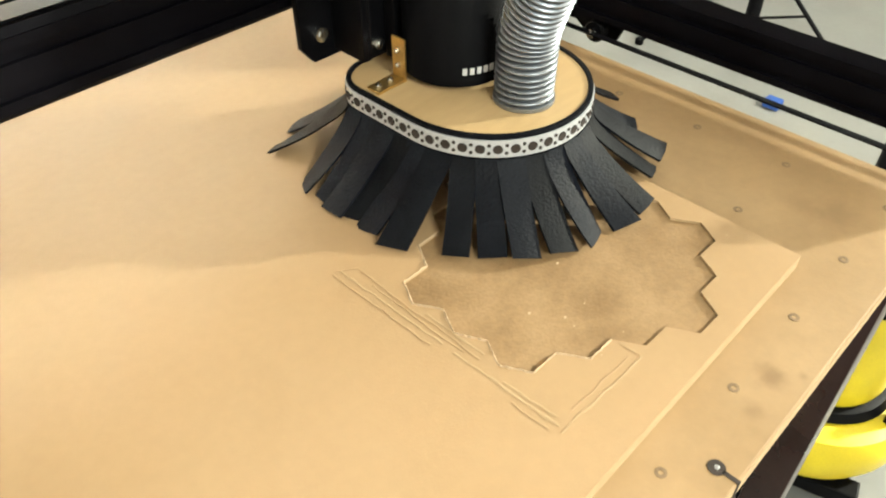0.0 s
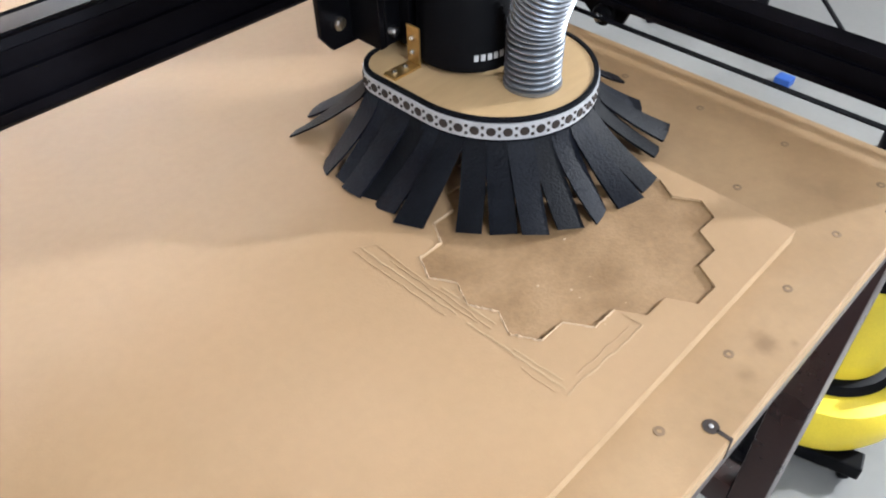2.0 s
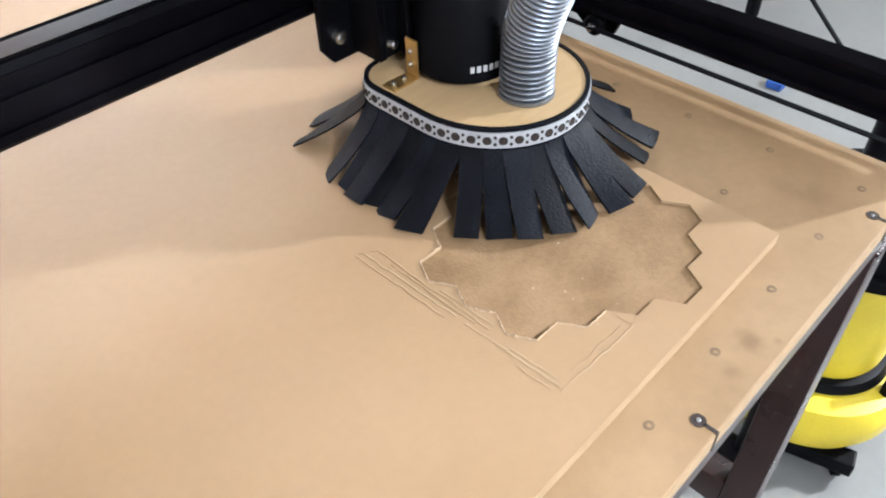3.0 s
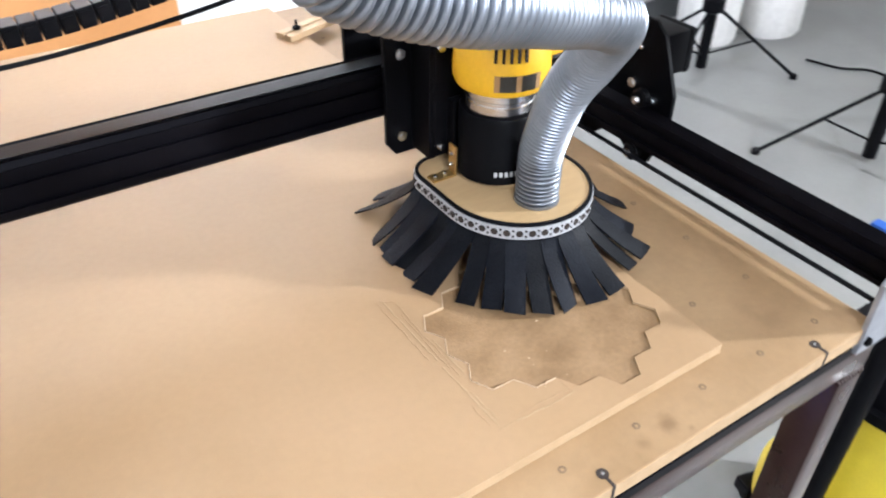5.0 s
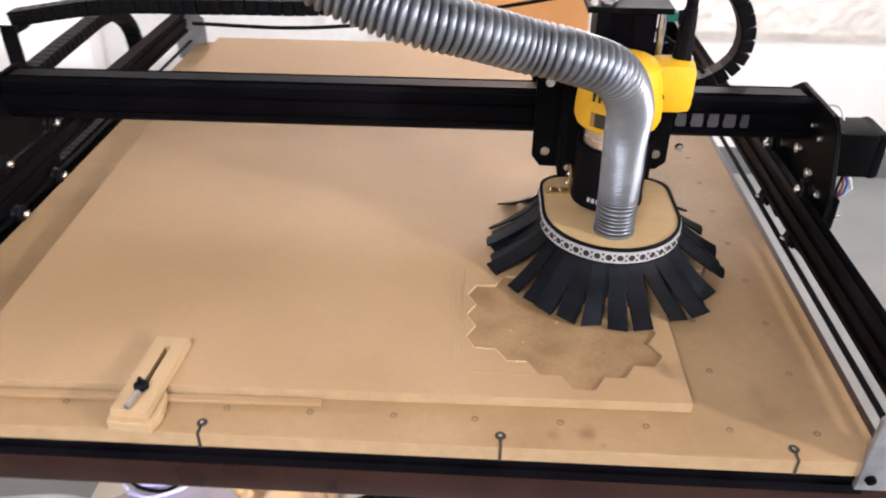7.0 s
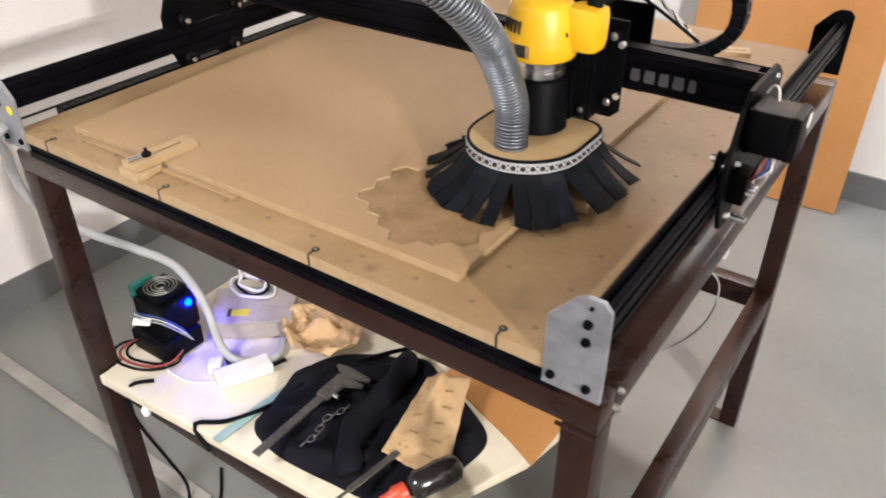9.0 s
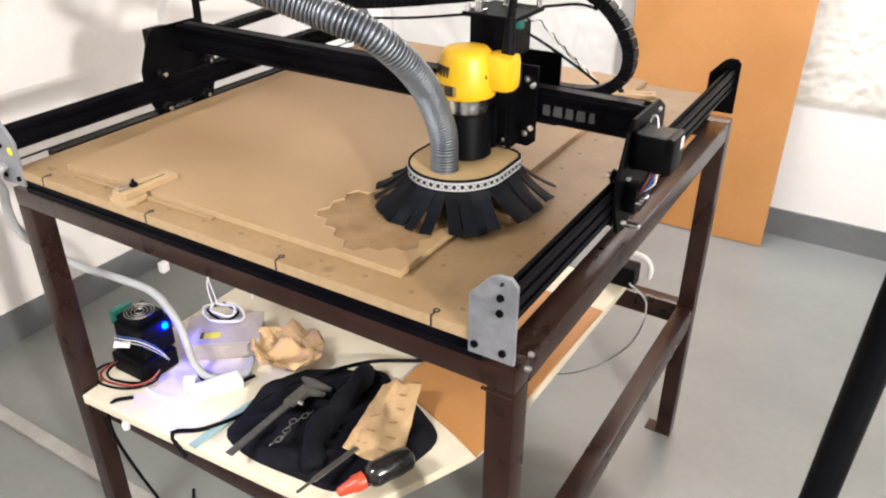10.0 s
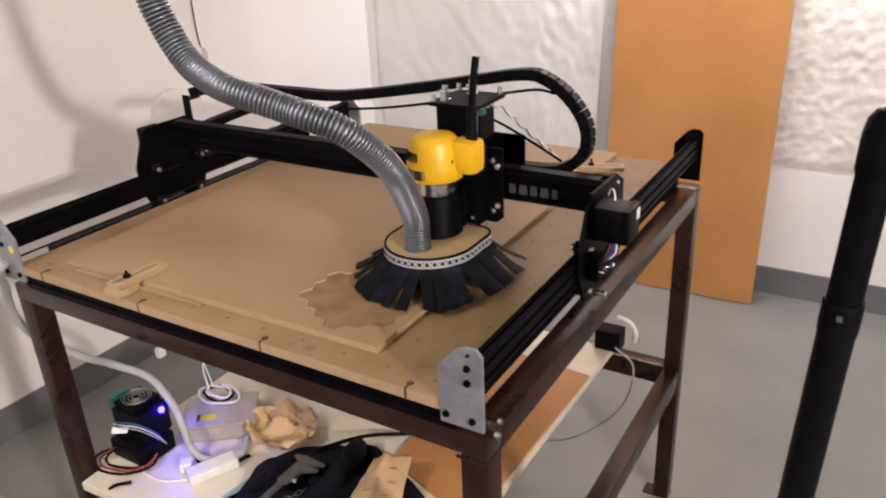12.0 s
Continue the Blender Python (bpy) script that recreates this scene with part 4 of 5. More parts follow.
corners = [(-0.522, 0.034), (0.207, 0.041), (0.206, 1.083), (-0.566, 1.083)]
bm = bmesh.new()
rim = [bm.verts.new((*p, WPT)) for p in corners]
foot_ = [bm.verts.new((*p, T + 0.0006)) for p in corners]
hole = [bm.verts.new((*p, WPT)) for p in loop]
deep = [bm.verts.new((*p, WPT - 0.0022)) for p in loop]
for ring in (rim, hole):
    for a, b in zip(ring, ring[1:] + ring[:1]):
        bm.edges.new((a, b))
bmesh.ops.triangle_fill(bm, use_beauty=True, edges=list(bm.edges))
for k in range(4):
    bm.faces.new([rim[k], rim[(k + 1) % 4], foot_[(k + 1) % 4], foot_[k]]).material_index = 1
bm.faces.new(foot_)
for k in range(len(hole)):
    bm.faces.new([hole[k], hole[(k + 1) % len(hole)], deep[(k + 1) % len(hole)], deep[k]]).material_index = 1
f = bm.faces.new(deep)
f.material_index = 2
part("sheet", bm, [MDF, MDF_EDGE, MDF_POCKET], wp)
# thin trial cuts round the pocket, with fuzzy raised lips
for pts, w in (([(-0.027, 0.262), (-0.025, 0.165)], 0.0011), ([(-0.025, 0.155), (-0.024, 0.075)], 0.0010), ([(-0.020, 0.235), (-0.021, 0.150)], 0.0006), ([(-0.0325, 0.262), (-0.031, 0.170)], 0.0006),
               ([(-0.0215, 0.118), (-0.019, 0.080)], 0.0009), ([(-0.026, 0.0715), (0.053, 0.0700)], 0.0009), ([(-0.010, 0.0765), (0.046, 0.0760)], 0.0006), ([(-0.029, 0.262), (-0.016, 0.254)], 0.0008), ([(-0.016, 0.252), (-0.018, 0.140)], 0.0008), ([(0.053, 0.0700), (0.052, 0.0860)], 0.0007), ([(-0.014, 0.190), (-0.0135, 0.140)], 0.0010), ([(-0.030, 0.105), (-0.029, 0.078)], 0.0006)):
    (x0, y0), (x1, y1) = pts
    d = Vector((x1 - x0, y1 - y0, 0))
    nrm = Vector((-d.y, d.x, 0)).normalized() * w
    bm = bmesh.new()
    n = max(4, int(d.length / 0.004))
    prev = None
    for i in range(n + 1):
        c = Vector((x0, y0, WPT + 0.0003)) + d * (i / n) + nrm.normalized() * 0.0016 * noise.noise(Vector((x0 * 90, y0 * 50 + i * 0.35, 2.0)))
        j = 0.6 + 0.8 * rng.random()
        now = [bm.verts.new(c - nrm * j), bm.verts.new(c + Z * 0.0002 * j), bm.verts.new(c + nrm * j)]
        if prev:
            bm.faces.new([prev[0], now[0], now[1], prev[1]])
            bm.faces.new([prev[1], now[1], now[2], prev[2]])
        prev = now
    part("trial_cut", bm, MDF_EDGE if w > 0.0008 else MDF, wp)
# torn, fuzzy lip along the pocket's near and west edges
lip = bmesh.new()
rng_lip = random.Random(12)
for (ax, ay), (bx, by) in zip(loop, loop[1:] + loop[:1]):
    if min(ax, bx) > 0.045:
        continue
    a, b = Vector((ax, ay, WPT)), Vector((bx, by, WPT))
    outw = ((a + b) / 2 - Vector((0.09, 0.16, WPT))).normalized()
    n = max(3, int((b - a).length / 0.002))
    prev = None
    for i in range(n + 1):
        c = a.lerp(b, i / n)
        h, w = rng_lip.uniform(0.0003, 0.0019), rng_lip.uniform(0.0007, 0.0020)
        now = [lip.verts.new(c - outw * 0.0003), lip.verts.new(c + outw * w * 0.3 + Z * h), lip.verts.new(c + outw * w + Z * 0.0001)]
        if prev:
            lip.faces.new([prev[0], now[0], now[1], prev[1]])
            lip.faces.new([prev[1], now[1], now[2], prev[2]])
        prev = now
tagged(part("fuzzy_lip", lip, DUST, wp), "pale torn fibres along the pocket's edge", kind="stuff")
# dust flecks in and round the pocket
bm = bmesh.new()
for k in range(9):
    a, r = rng.uniform(0, 6.28), rng.uniform(0.02, 0.10)
    x, y = 0.08 + r * math.cos(a), 0.14 + r * math.sin(a) * 0.7
    inside = any((Vector((x, y)) - cell_centre(*c)).length < R * 0.8 for c in cells)
    z = (WPT - 0.0020) if inside else WPT + 0.0002
    s = rng.uniform(0.0005, 0.0013)
    bmesh.ops.create_icosphere(bm, subdivisions=1, radius=s, matrix=Matrix.Translation((x, y, z)) @ Matrix.Diagonal((1.3, 0.8, 0.4, 1)))
tagged(part("dust_fleck", bm, DUST, wp), kind="stuff")
# packing strip that shows under the front left edge
bm = prism(bmesh.new(), [(-0.480, 0.022), (-0.15, 0.027), (-0.15, 0.0348), (-0.480, 0.0312)], "z", T + 0.0005, T + 0.004, bevel=0.0005)
solo("packing_strip", bm, MDF, "thin pale wood strip under the sheet's edge", "wood strip")
bm = prism(bmesh.new(), [(0.0, 0.0), (0.036, -0.005), (0.045, 0.012), (0.008, 0.022)], "z", 0, 0.016, bevel=0.001)
bm.transform(Matrix.Translation((0.228, 0.268, T + 0.0003)))
solo("wood_chunk", bm, PINE, "small split wood chunk beside the rubber skirt", "wood offcut")

# ---- hold-down clamp ----
clamp = thing("hold_down_clamp", (-0.32, 0.03, T), "pale wooden slotted hold-down clamp with knob", "clamp")
cm = Matrix.Translation((-0.320, 0.020, 0)) @ Matrix.Rotation(radians(-3), 4, "Z")
bm = bmesh.new()
z0, z1 = WPT + 0.0005, WPT + 0.010
for o in ([(-0.0175, -0.030), (-0.003, -0.030), (-0.003, 0.068), (-0.0175, 0.068)], [(0.003, -0.030), (0.0175, -0.030), (0.0175, 0.068), (0.003, 0.068)],
          [(-0.0030, 0.062), (0.0030, 0.062), (0.0030, 0.076), (-0.0030, 0.076)], [(-0.0175, 0.068), (-0.0030, 0.068), (-0.0030, 0.076), (-0.0175, 0.076)], [(0.0030, 0.068), (0.0175, 0.068), (0.0175, 0.076), (0.0030, 0.076)],
          [(-0.003, -0.030), (0.003, -0.030), (0.003, -0.004), (-0.003, -0.004)]):
    prism(bm, o, "z", z0, z1)
bm.transform(cm)
part("slotted_arm", bm, PINE, clamp)
bm = prism(bmesh.new(), [(-0.021, -0.036), (0.021, -0.036), (0.025, -0.018), (0.018, 0.010), (-0.018, 0.010), (-0.024, -0.018)], "z", T + 0.0005, T + 0.0115, bevel=0.001)
bm.transform(cm)
part("heel_block", bm, PINE, clamp)
bm = lathe(bmesh.new(), 0, 0, [(0.0025, z1 - 0.012), (0.0025, z1), (0.0068, z1 + 0.0005), (0.0072, z1 + 0.005), (0.005, z1 + 0.007), (0.0022, z1 + 0.0075), (0.0022, z1 + 0.013)], 18)
bm.transform(cm)
part("knob", bm, BLACK_PLASTIC, clamp)
bm = rod(bmesh.new(), (0.002, -0.010, z1 + 0.004), (-0.001, -0.030, z1 + 0.004), 0.0034, 0.0030, 12)
bm.transform(cm)
part("bolt_shank", bm, ZINC, clamp)
# second clamp at the back
back_clamp = thing("hold_down_clamp", (0.20, 0.93, T), "pale wooden slotted hold-down clamp with knob", "clamp")
cm = Matrix.Translation((0.195, 0.935, 0)) @ Matrix.Rotation(radians(-70), 4, "Z")
bm = bmesh.new()
for o in ([(-0.0175, -0.030), (-0.003, -0.030), (-0.003, 0.068), (-0.0175, 0.068)], [(0.003, -0.030), (0.0175, -0.030), (0.0175, 0.068), (0.003, 0.068)], [(-0.0175, 0.0682), (0.0175, 0.0682), (0.0175, 0.076), (-0.0175, 0.076)]):
    prism(bm, o, "z", z0, z1)
bm.transform(cm)
part("slotted_arm", bm, PINE, back_clamp)
bm = lathe(bmesh.new(), 0.195, 0.935, [(0.0025, z1 - 0.012), (0.0025, z1), (0.0068, z1 + 0.0005), (0.0072, z1 + 0.005), (0.0022, z1 + 0.0075), (0.0022, z1 + 0.016)], 18)
part("knob", bm, BLACK_PLASTIC, back_clamp)

# ---- electronics and clutter on the shelf ----
ctrl = thing("motor_controller", (-0.56, 0.14, HS), "black motor controller with fan and glowing blue lamp", "controller")
part("case", box(bmesh.new(), -0.612, -0.520, 0.098, 0.182, HS + 0.0505, HS + 0.128, bevel=0.006), BLACK_PLASTIC, ctrl)
part("power_brick", box(bmesh.new(), -0.622, -0.512, 0.082, 0.176, HS + 0.0008, HS + 0.050, bevel=0.008), BLACK_PLASTIC, ctrl)
part("fan_frame", box(bmesh.new(), -0.604, -0.534, 0.104, 0.176, HS + 0.1285, HS + 0.142, bevel=0.004), BLACK_PLASTIC, ctrl)
fan = bmesh.new()
for r in (0.010, 0.018, 0.026, 0.032):
    loop_ = [Vector((-0.569 + r * math.cos(a / 24 * 2 * math.pi), 0.140 + r * math.sin(a / 24 * 2 * math.pi), HS + 0.1445)) for a in range(25)]
    sweep(fan, loop_, 0.0012, 6, cap=False)
part("fan_guard", fan, STEEL_TOOL, ctrl)
part("circuit_board", box(bmesh.new(), -0.618, -0.604, 0.100, 0.150, HS + 0.120, HS + 0.150), GREEN, ctrl, "green circuit board edge")
part("blue_lamp", lathe(bmesh.new(), -0.5185, 0.160, [(0.0005, HS + 0.105), (0.0062, HS + 0.108), (0.0074, HS + 0.113), (0.0058, HS + 0.118), (0.0008, HS + 0.1205)], 18), LED, ctrl, "glowing blue indicator lamp")
part("cable_tag", box(bmesh.new(), -0.018, 0.018, -0.007, 0.007, 0, 0.001, Matrix.Translation((-0.575, 0.085, HS + 0.085)) @ Matrix.Rotation(radians(30), 4, "Z") @ Matrix.Rotation(radians(35), 4, "X")), WHITE_PLASTIC, ctrl)
for m, off in ((GREY_CABLE, 0.0), (WHITE_PLASTIC, 0.008), (BLUE, 0.015)):
    part("signal_wire", cable([(-0.60, 0.088, HS + 0.085 + off), (-0.56, 0.080, HS + 0.100 + off), (-0.52, 0.095, HS + 0.098 + off), (-0.496, 0.118, HS + 0.070 + off), (-0.490, 0.135, HS + 0.045)], 0.0011, 6), m, ctrl)
for m, k in ((BLACK_PLASTIC, 0.0), (RED, 0.012), (BLACK_PLASTIC, 0.022)):
    part("lead", cable([(-0.60, 0.082, HS + 0.03), (-0.630 + k, 0.062, HS + 0.020), (-0.636 + k, 0.036 + k, HS + 0.006), (-0.590, 0.030 + k, HS + 0.005), (-0.535, 0.048 + k, HS + 0.006),
                        (-0.498 - k, 0.090, HS + 0.010), (-0.500, 0.12, HS + 0.03)], 0.0028, 8), m, ctrl)

tray = thing("parts_box", (-0.50, 0.28, HS), "low clear plastic box with a yellow sticker", "box")
tm = Matrix.Translation((-0.475, 0.285, HS + 0.0008)) @ Matrix.Rotation(radians(38), 4, "Z")
TAUPE = material("smoky_plastic", (0.34, 0.30, 0.26), 0.3, 0, (0.42, 0.37, 0.32), 18, 0.05, 100)
part("box_body", box(bmesh.new(), -0.085, 0.085, -0.060, 0.060, 0, 0.040, tm, bevel=0.006), TAUPE, tray)
part("box_lid", box(bmesh.new(), -0.087, 0.087, -0.062, 0.062, 0.0405, 0.047, tm, bevel=0.003), TAUPE, tray)
part("sticker", box(bmesh.new(), -0.045, -0.005, -0.040, -0.018, 0.0471, 0.0476, tm), STICKER, tray, "yellow paper sticker")
part("sticker_bar", box(bmesh.new(), -0.050, -0.042, -0.042, -0.016, 0.0478, 0.0482, tm), LABEL_DARK, tray)

coil = thing("cable_coil", (-0.50, 0.33, HS + 0.05), "loose coil of grey and black cable on the box", "cable")
for r, z, m, n in ((0.040, 0.052, GREY_CABLE, 1), (0.034, 0.058, BLACK_PLASTIC, 2), (0.028, 0.064, WHITE_PLASTIC, 3), (0.046, 0.055, WHITE_PLASTIC, 4)):
    pts = [(-0.515 + r * 1.25 * math.cos(a * 0.63 + n), 0.322 + r * 0.8 * math.sin(a * 0.63 + n), HS + z + 0.004 * math.sin(a * 1.7 + n)) for a in range(11)]
    part("coil_turn", cable(pts, 0.0032, 8), m, coil)
part("loop", cable([(-0.56, 0.33, HS + 0.058), (-0.60, 0.36, HS + 0.10), (-0.57, 0.39, HS + 0.145), (-0.51, 0.40, HS + 0.13), (-0.47, 0.38, HS + 0.075)], 0.0022, 8), WHITE_PLASTIC, coil)
part("plug", box(bmesh.new(), -0.644, -0.628, 0.262, 0.282, HS + 0.158, HS + 0.182, bevel=0.002), WHITE_PLASTIC, coil)
part("plug_lead", cable([(-0.630, 0.280, HS + 0.18), (-0.600, 0.300, HS + 0.215), (-0.57, 0.32, HS + 0.19), (-0.55, 0.33, HS + 0.10), (-0.54, 0.33, HS + 0.058)], 0.0016, 6), WHITE_PLASTIC, coil)

loom = thing("cable_loom", (-0.64, 0.1, 0.7), "grey sleeved cable loom hanging from the rail end", "cable")
part("sleeve", cable([(-0.632, -0.022, 1.010), (-0.648, -0.034, 0.985), (-0.674, -0.014, 0.945), (-0.716, 0.004, 0.896), (-0.742, 0.022, 0.834), (-0.734, 0.045, 0.786), (-0.698, 0.102, 0.714), (-0.627, 0.140, 0.686),
                      (-0.550, 0.170, 0.657), (-0.492, 0.172, 0.606), (-0.460, 0.165, 0.556), (-0.440, 0.160, HS + 0.035), (-0.400, 0.165, HS + 0.013), (-0.350, 0.215, HS + 0.012), (-0.375, 0.27, HS + 0.012)], 0.0088, 12), GREY_CABLE, loom)
part("sleeve_tail", cable([(-0.45, 0.165, HS + 0.03), (-0.40, 0.15, HS + 0.008), (-0.35, 0.18, HS + 0.006), (-0.33, 0.23, HS + 0.006)], 0.004, 8), BLACK_PLASTIC, loom)

psu = thing("white_adapter", (-0.365, 0.155, HS), "small white plastic power adapter", "adapter")
pm = Matrix.Translation((-0.368, 0.150, HS + 0.0008)) @ Matrix.Rotation(radians(63), 4, "Z")
part("adapter_case", box(bmesh.new(), -0.055, 0.055, -0.021, 0.021, 0, 0.024, pm, bevel=0.005), WHITE_PLASTIC, psu)
part("adapter_plug", box(bmesh.new(), -0.014, 0.014, -0.014, 0.014, 0, 0.026, Matrix.Translation((-0.425, 0.128, HS + 0.0008)) @ Matrix.Rotation(radians(40), 4, "Z"), bevel=0.005), WHITE_PLASTIC, psu)
part("adapter_cord", cable([(-0.395, 0.10, HS + 0.006), (-0.44, 0.075, HS + 0.004), (-0.50, 0.072, HS + 0.004), (-0.54, 0.09, HS + 0.006)], 0.002, 6), WHITE_PLASTIC, psu)

# crumpled brown paper
bm = bmesh.new()
n, rings_ = 40, 11
grid = []
for j in range(rings_ + 1):
    row = []
    for k in range(n):
        a = 2 * math.pi * k / n
        f = j / rings_
        r = 0.088 * f * (1 + 0.16 * noise.noise(Vector((math.cos(a) * 2, math.sin(a) * 2, 4.4))))
        x, y = r * math.cos(a) * 1.05, r * math.sin(a) * 0.85
        z = 0.006 + 0.046 * f ** 2 * (1 - 0.65 * f) * 2 + 0.030 * f * noise.noise(Vector((x * 34, y * 34, 9.1))) + 0.018 * f * abs(noise.noise(Vector((x * 70, y * 70, 2.1))))
        z += 0.055 * math.exp(-((x + 0.005) ** 2 + (y - 0.01 - 0.4 * x) ** 2 * 3) / 0.0008)
        row.append(bm.verts.new((-0.305 + x, 0.312 + y, HS + max(0.001, z))))
    grid.append(row)
for a, b in zip(grid, grid[1:]):
    for k in range(n):
        bm.faces.new([a[k], a[(k + 1) % n], b[(k + 1) % n], b[k]])
bmesh.ops.remove_doubles(bm, verts=bm.verts, dist=0.0004)
wad = solo("crumpled_paper", bm, PAPER, "crumpled brown kraft paper on the shelf", "paper")
sol = wad.modifiers.new("thickness", "SOLIDIFY")
sol.thickness = 0.0008

# black cloth tool pouch
def cloth_height(x, y):
    u = (x + 0.06) * 0.75 + (y - 0.18) * 0.66
    v = -(x + 0.06) * 0.66 + (y - 0.18) * 0.75
    h = 0.026 + 0.010 * math.sin(v * 55 + 2 * noise.noise(Vector((x * 9, y * 9, 1)))) + 0.010 * noise.noise(Vector((x * 24, y * 24, 3.3)))
    return h


outline = [(-0.262, 0.075), (-0.235, 0.052), (-0.16, 0.038), (-0.05, 0.046), (0.03, 0.058), (0.085, 0.115), (0.118, 0.205), (0.108, 0.292), (-0.03, 0.360), (-0.10, 0.380), (-0.235, 0.320), (-0.285, 0.225)]
bm = bmesh.new()
cen = Vector((-0.07, 0.19))
rows = []
dense_o = smooth_path([(*p, 0) for p in outline + outline[:1]], 0.012)
for j in range(15):
    f = 1 - j / 14
    ring = []
    for p in dense_o:
        q = cen + (Vector((p.x, p.y)) - cen) * f
        edge = min(1.0, (1 - f) * 7)
        ring.append(bm.verts.new((q.x, q.y, HS + 0.0008 + cloth_height(q.x, q.y) * (edge ** 0.5))))
    rows.append(ring)
for a, b in zip(rows, rows[1:]):
    for k in range(len(a)):
        bm.faces.new([a[k], a[(k + 1) % len(a)], b[(k + 1) % len(a)], b[k]])
bmesh.ops.remove_doubles(bm, verts=bm.verts, dist=0.0003)
pouch = thing("tool_pouch", (-0.07, 0.19, HS), "black cloth tool pouch lying folded on the shelf", "tool pouch")
part("cloth", bm, CLOTH, pouch, smooth=True, angle=180)
bm = bmesh.new()
fold = smooth_path([(-0.02, 0.06, HS + 0.030), (-0.07, 0.13, HS + 0.044), (-0.075, 0.22, HS + 0.048), (-0.09, 0.30, HS + 0.044), (-0.11, 0.35, HS + 0.030)], 0.012)
sweep(bm, fold, lambda i: 0.022 + 0.003 * math.sin(i * 0.9), 12)
part("rolled_edge", bm, CLOTH, pouch, smooth=True, angle=180)

cal = thing("caliper", (-0.17, 0.12, HS + 0.04), "grey steel vernier caliper lying on the pouch", "caliper")
kz = HS + 0.044
part("beam", box(bmesh.new(), -0.176, -0.160, -0.006, 0.236, kz, kz + 0.004, bevel=0.0006), STEEL_TOOL, cal)
part("fixed_jaw", prism(bmesh.new(), [(-0.176, 0.225), (-0.160, 0.225), (-0.120, 0.238), (-0.122, 0.246), (-0.176, 0.250), (-0.200, 0.244), (-0.200, 0.238)], "z", kz + 0.0002, kz + 0.0044, bevel=0.0006), STEEL_TOOL, cal)
part("sliding_jaw", prism(bmesh.new(), [(-0.181, 0.160), (-0.155, 0.160), (-0.153, 0.205), (-0.122, 0.219), (-0.122, 0.225), (-0.181, 0.222)], "z", kz - 0.001, kz + 0.0062, bevel=0.0008), STEEL_TOOL, cal)
part("thumb_screw", rod(bmesh.new(), (-0.152, 0.175, kz + 0.003), (-0.140, 0.175, kz + 0.003), 0.005), ZINC, cal)
chain_bits = bmesh.new()
for k in range(9):
    c = Vector((-0.118 + 0.006 * math.sin(k), 0.060 + 0.013 * k, HS + 0.046 + 0.002 * (k % 2)))
    ringp = [c + Vector((0.006 * math.cos(a / 10 * 2 * math.pi) * (1 if k % 2 else 0.5), 0.009 * math.sin(a / 10 * 2 * math.pi), 0.004 * math.cos(a / 10 * 2 * math.pi) * (0 if k % 2 else 1))) for a in range(11)]
    sweep(chain_bits, ringp, 0.0012, 6, cap=False)
solo("metal_chain", chain_bits, STEEL_TOOL, "short bright metal chain on the pouch", "chain")

bm = prism(bmesh.new(), [(-0.292, 0.000), (-0.274, 0.000), (-0.262, 0.190), (-0.278, 0.196), (-0.288, 0.10)], "z", HS + 0.0006, HS + 0.004, bevel=0.0008)
solo("green_rule", bm, SEA, "pale green plastic strip on the shelf", "plastic strip")

# printed paper bag piece
bm = bmesh.new()
c00, c10, c11, c01 = Vector((0.005, 0.118, HS + 0.050)), Vector((0.128, 0.128, HS + 0.036)), Vector((0.038, 0.345, HS + 0.066)), Vector((-0.030, 0.300, HS + 0.060))
g = []
for i in range(19):
    row = []
    for j in range(25):
        u, v = i / 18, j / 24
        p = c00.lerp(c10, u).lerp(c01.lerp(c11, u), v)
        fold = 0.016 * math.exp(-((u - 0.35) ** 2) / 0.02) * v
        row.append(bm.verts.new(p + Vector((0.003 * noise.noise(Vector((v * 6, 0, 1))), 0.004 * noise.noise(Vector((u * 6, 0, 5))), fold + 0.006 * noise.noise(Vector((u * 5, v * 7, 8.0)))))))
    g.append(row)
for i in range(18):
    for j in range(24):
        bm.faces.new([g[i][j], g[i + 1][j], g[i + 1][j + 1], g[i][j + 1]])
bag = thing("paper_bag", (0.04, 0.22, HS + 0.04), "torn brown paper bag with faded print", "paper bag")
for r in range(5):
    for c in range(2):
        i0, j0 = 3 + c * 7 + r % 2, 3 + r * 4
        a, b = g[i0][j0].co, g[i0 + 3][j0].co
        d, e = g[i0 + 3][j0 + 1].co, g[i0][j0 + 1].co
        q = [a.lerp(e, 0.25), b.lerp(d, 0.25), b.lerp(d, 0.75), a.lerp(e, 0.75)]
        ink = bmesh.new()
        ink.faces.new([ink.verts.new(x + Z * 0.0012) for x in q])
        part("print_bar", ink, BURN, bag)
sh = part("paper_sheet", bm, PAPER, bag, smooth=True, angle=180)
sm = sh.modifiers.new("thickness", "SOLIDIFY")
sm.thickness = 0.0006

SMOKY = material("smoky_bottle_plastic", (0.012, 0.010, 0.010), 0.16, 0, (0.022, 0.018, 0.018), 30, 0.1, 200, 0.2, 60, spec=0.6)
ORANGE = material("orange_red_plastic", (0.60, 0.075, 0.025), 0.4, 0, (0.48, 0.055, 0.020), 30)
bottle = thing("glue_bottle", (0.10, 0.10, HS + 0.03), "small dark glossy plastic bottle with orange-red cap", "bottle")
lay = look((0.062, 0.030, HS + 0.040), (0.134, 0.168, HS + 0.056))


def bottle_part(name, profile, mat, label=""):
    bm = bmesh.new()
    lathe(bm, 0, 0, [(r, -d) for r, d in profile], 24, 0, lay)
    return part(name, bm, mat, bottle, label, smooth=True, angle=50)


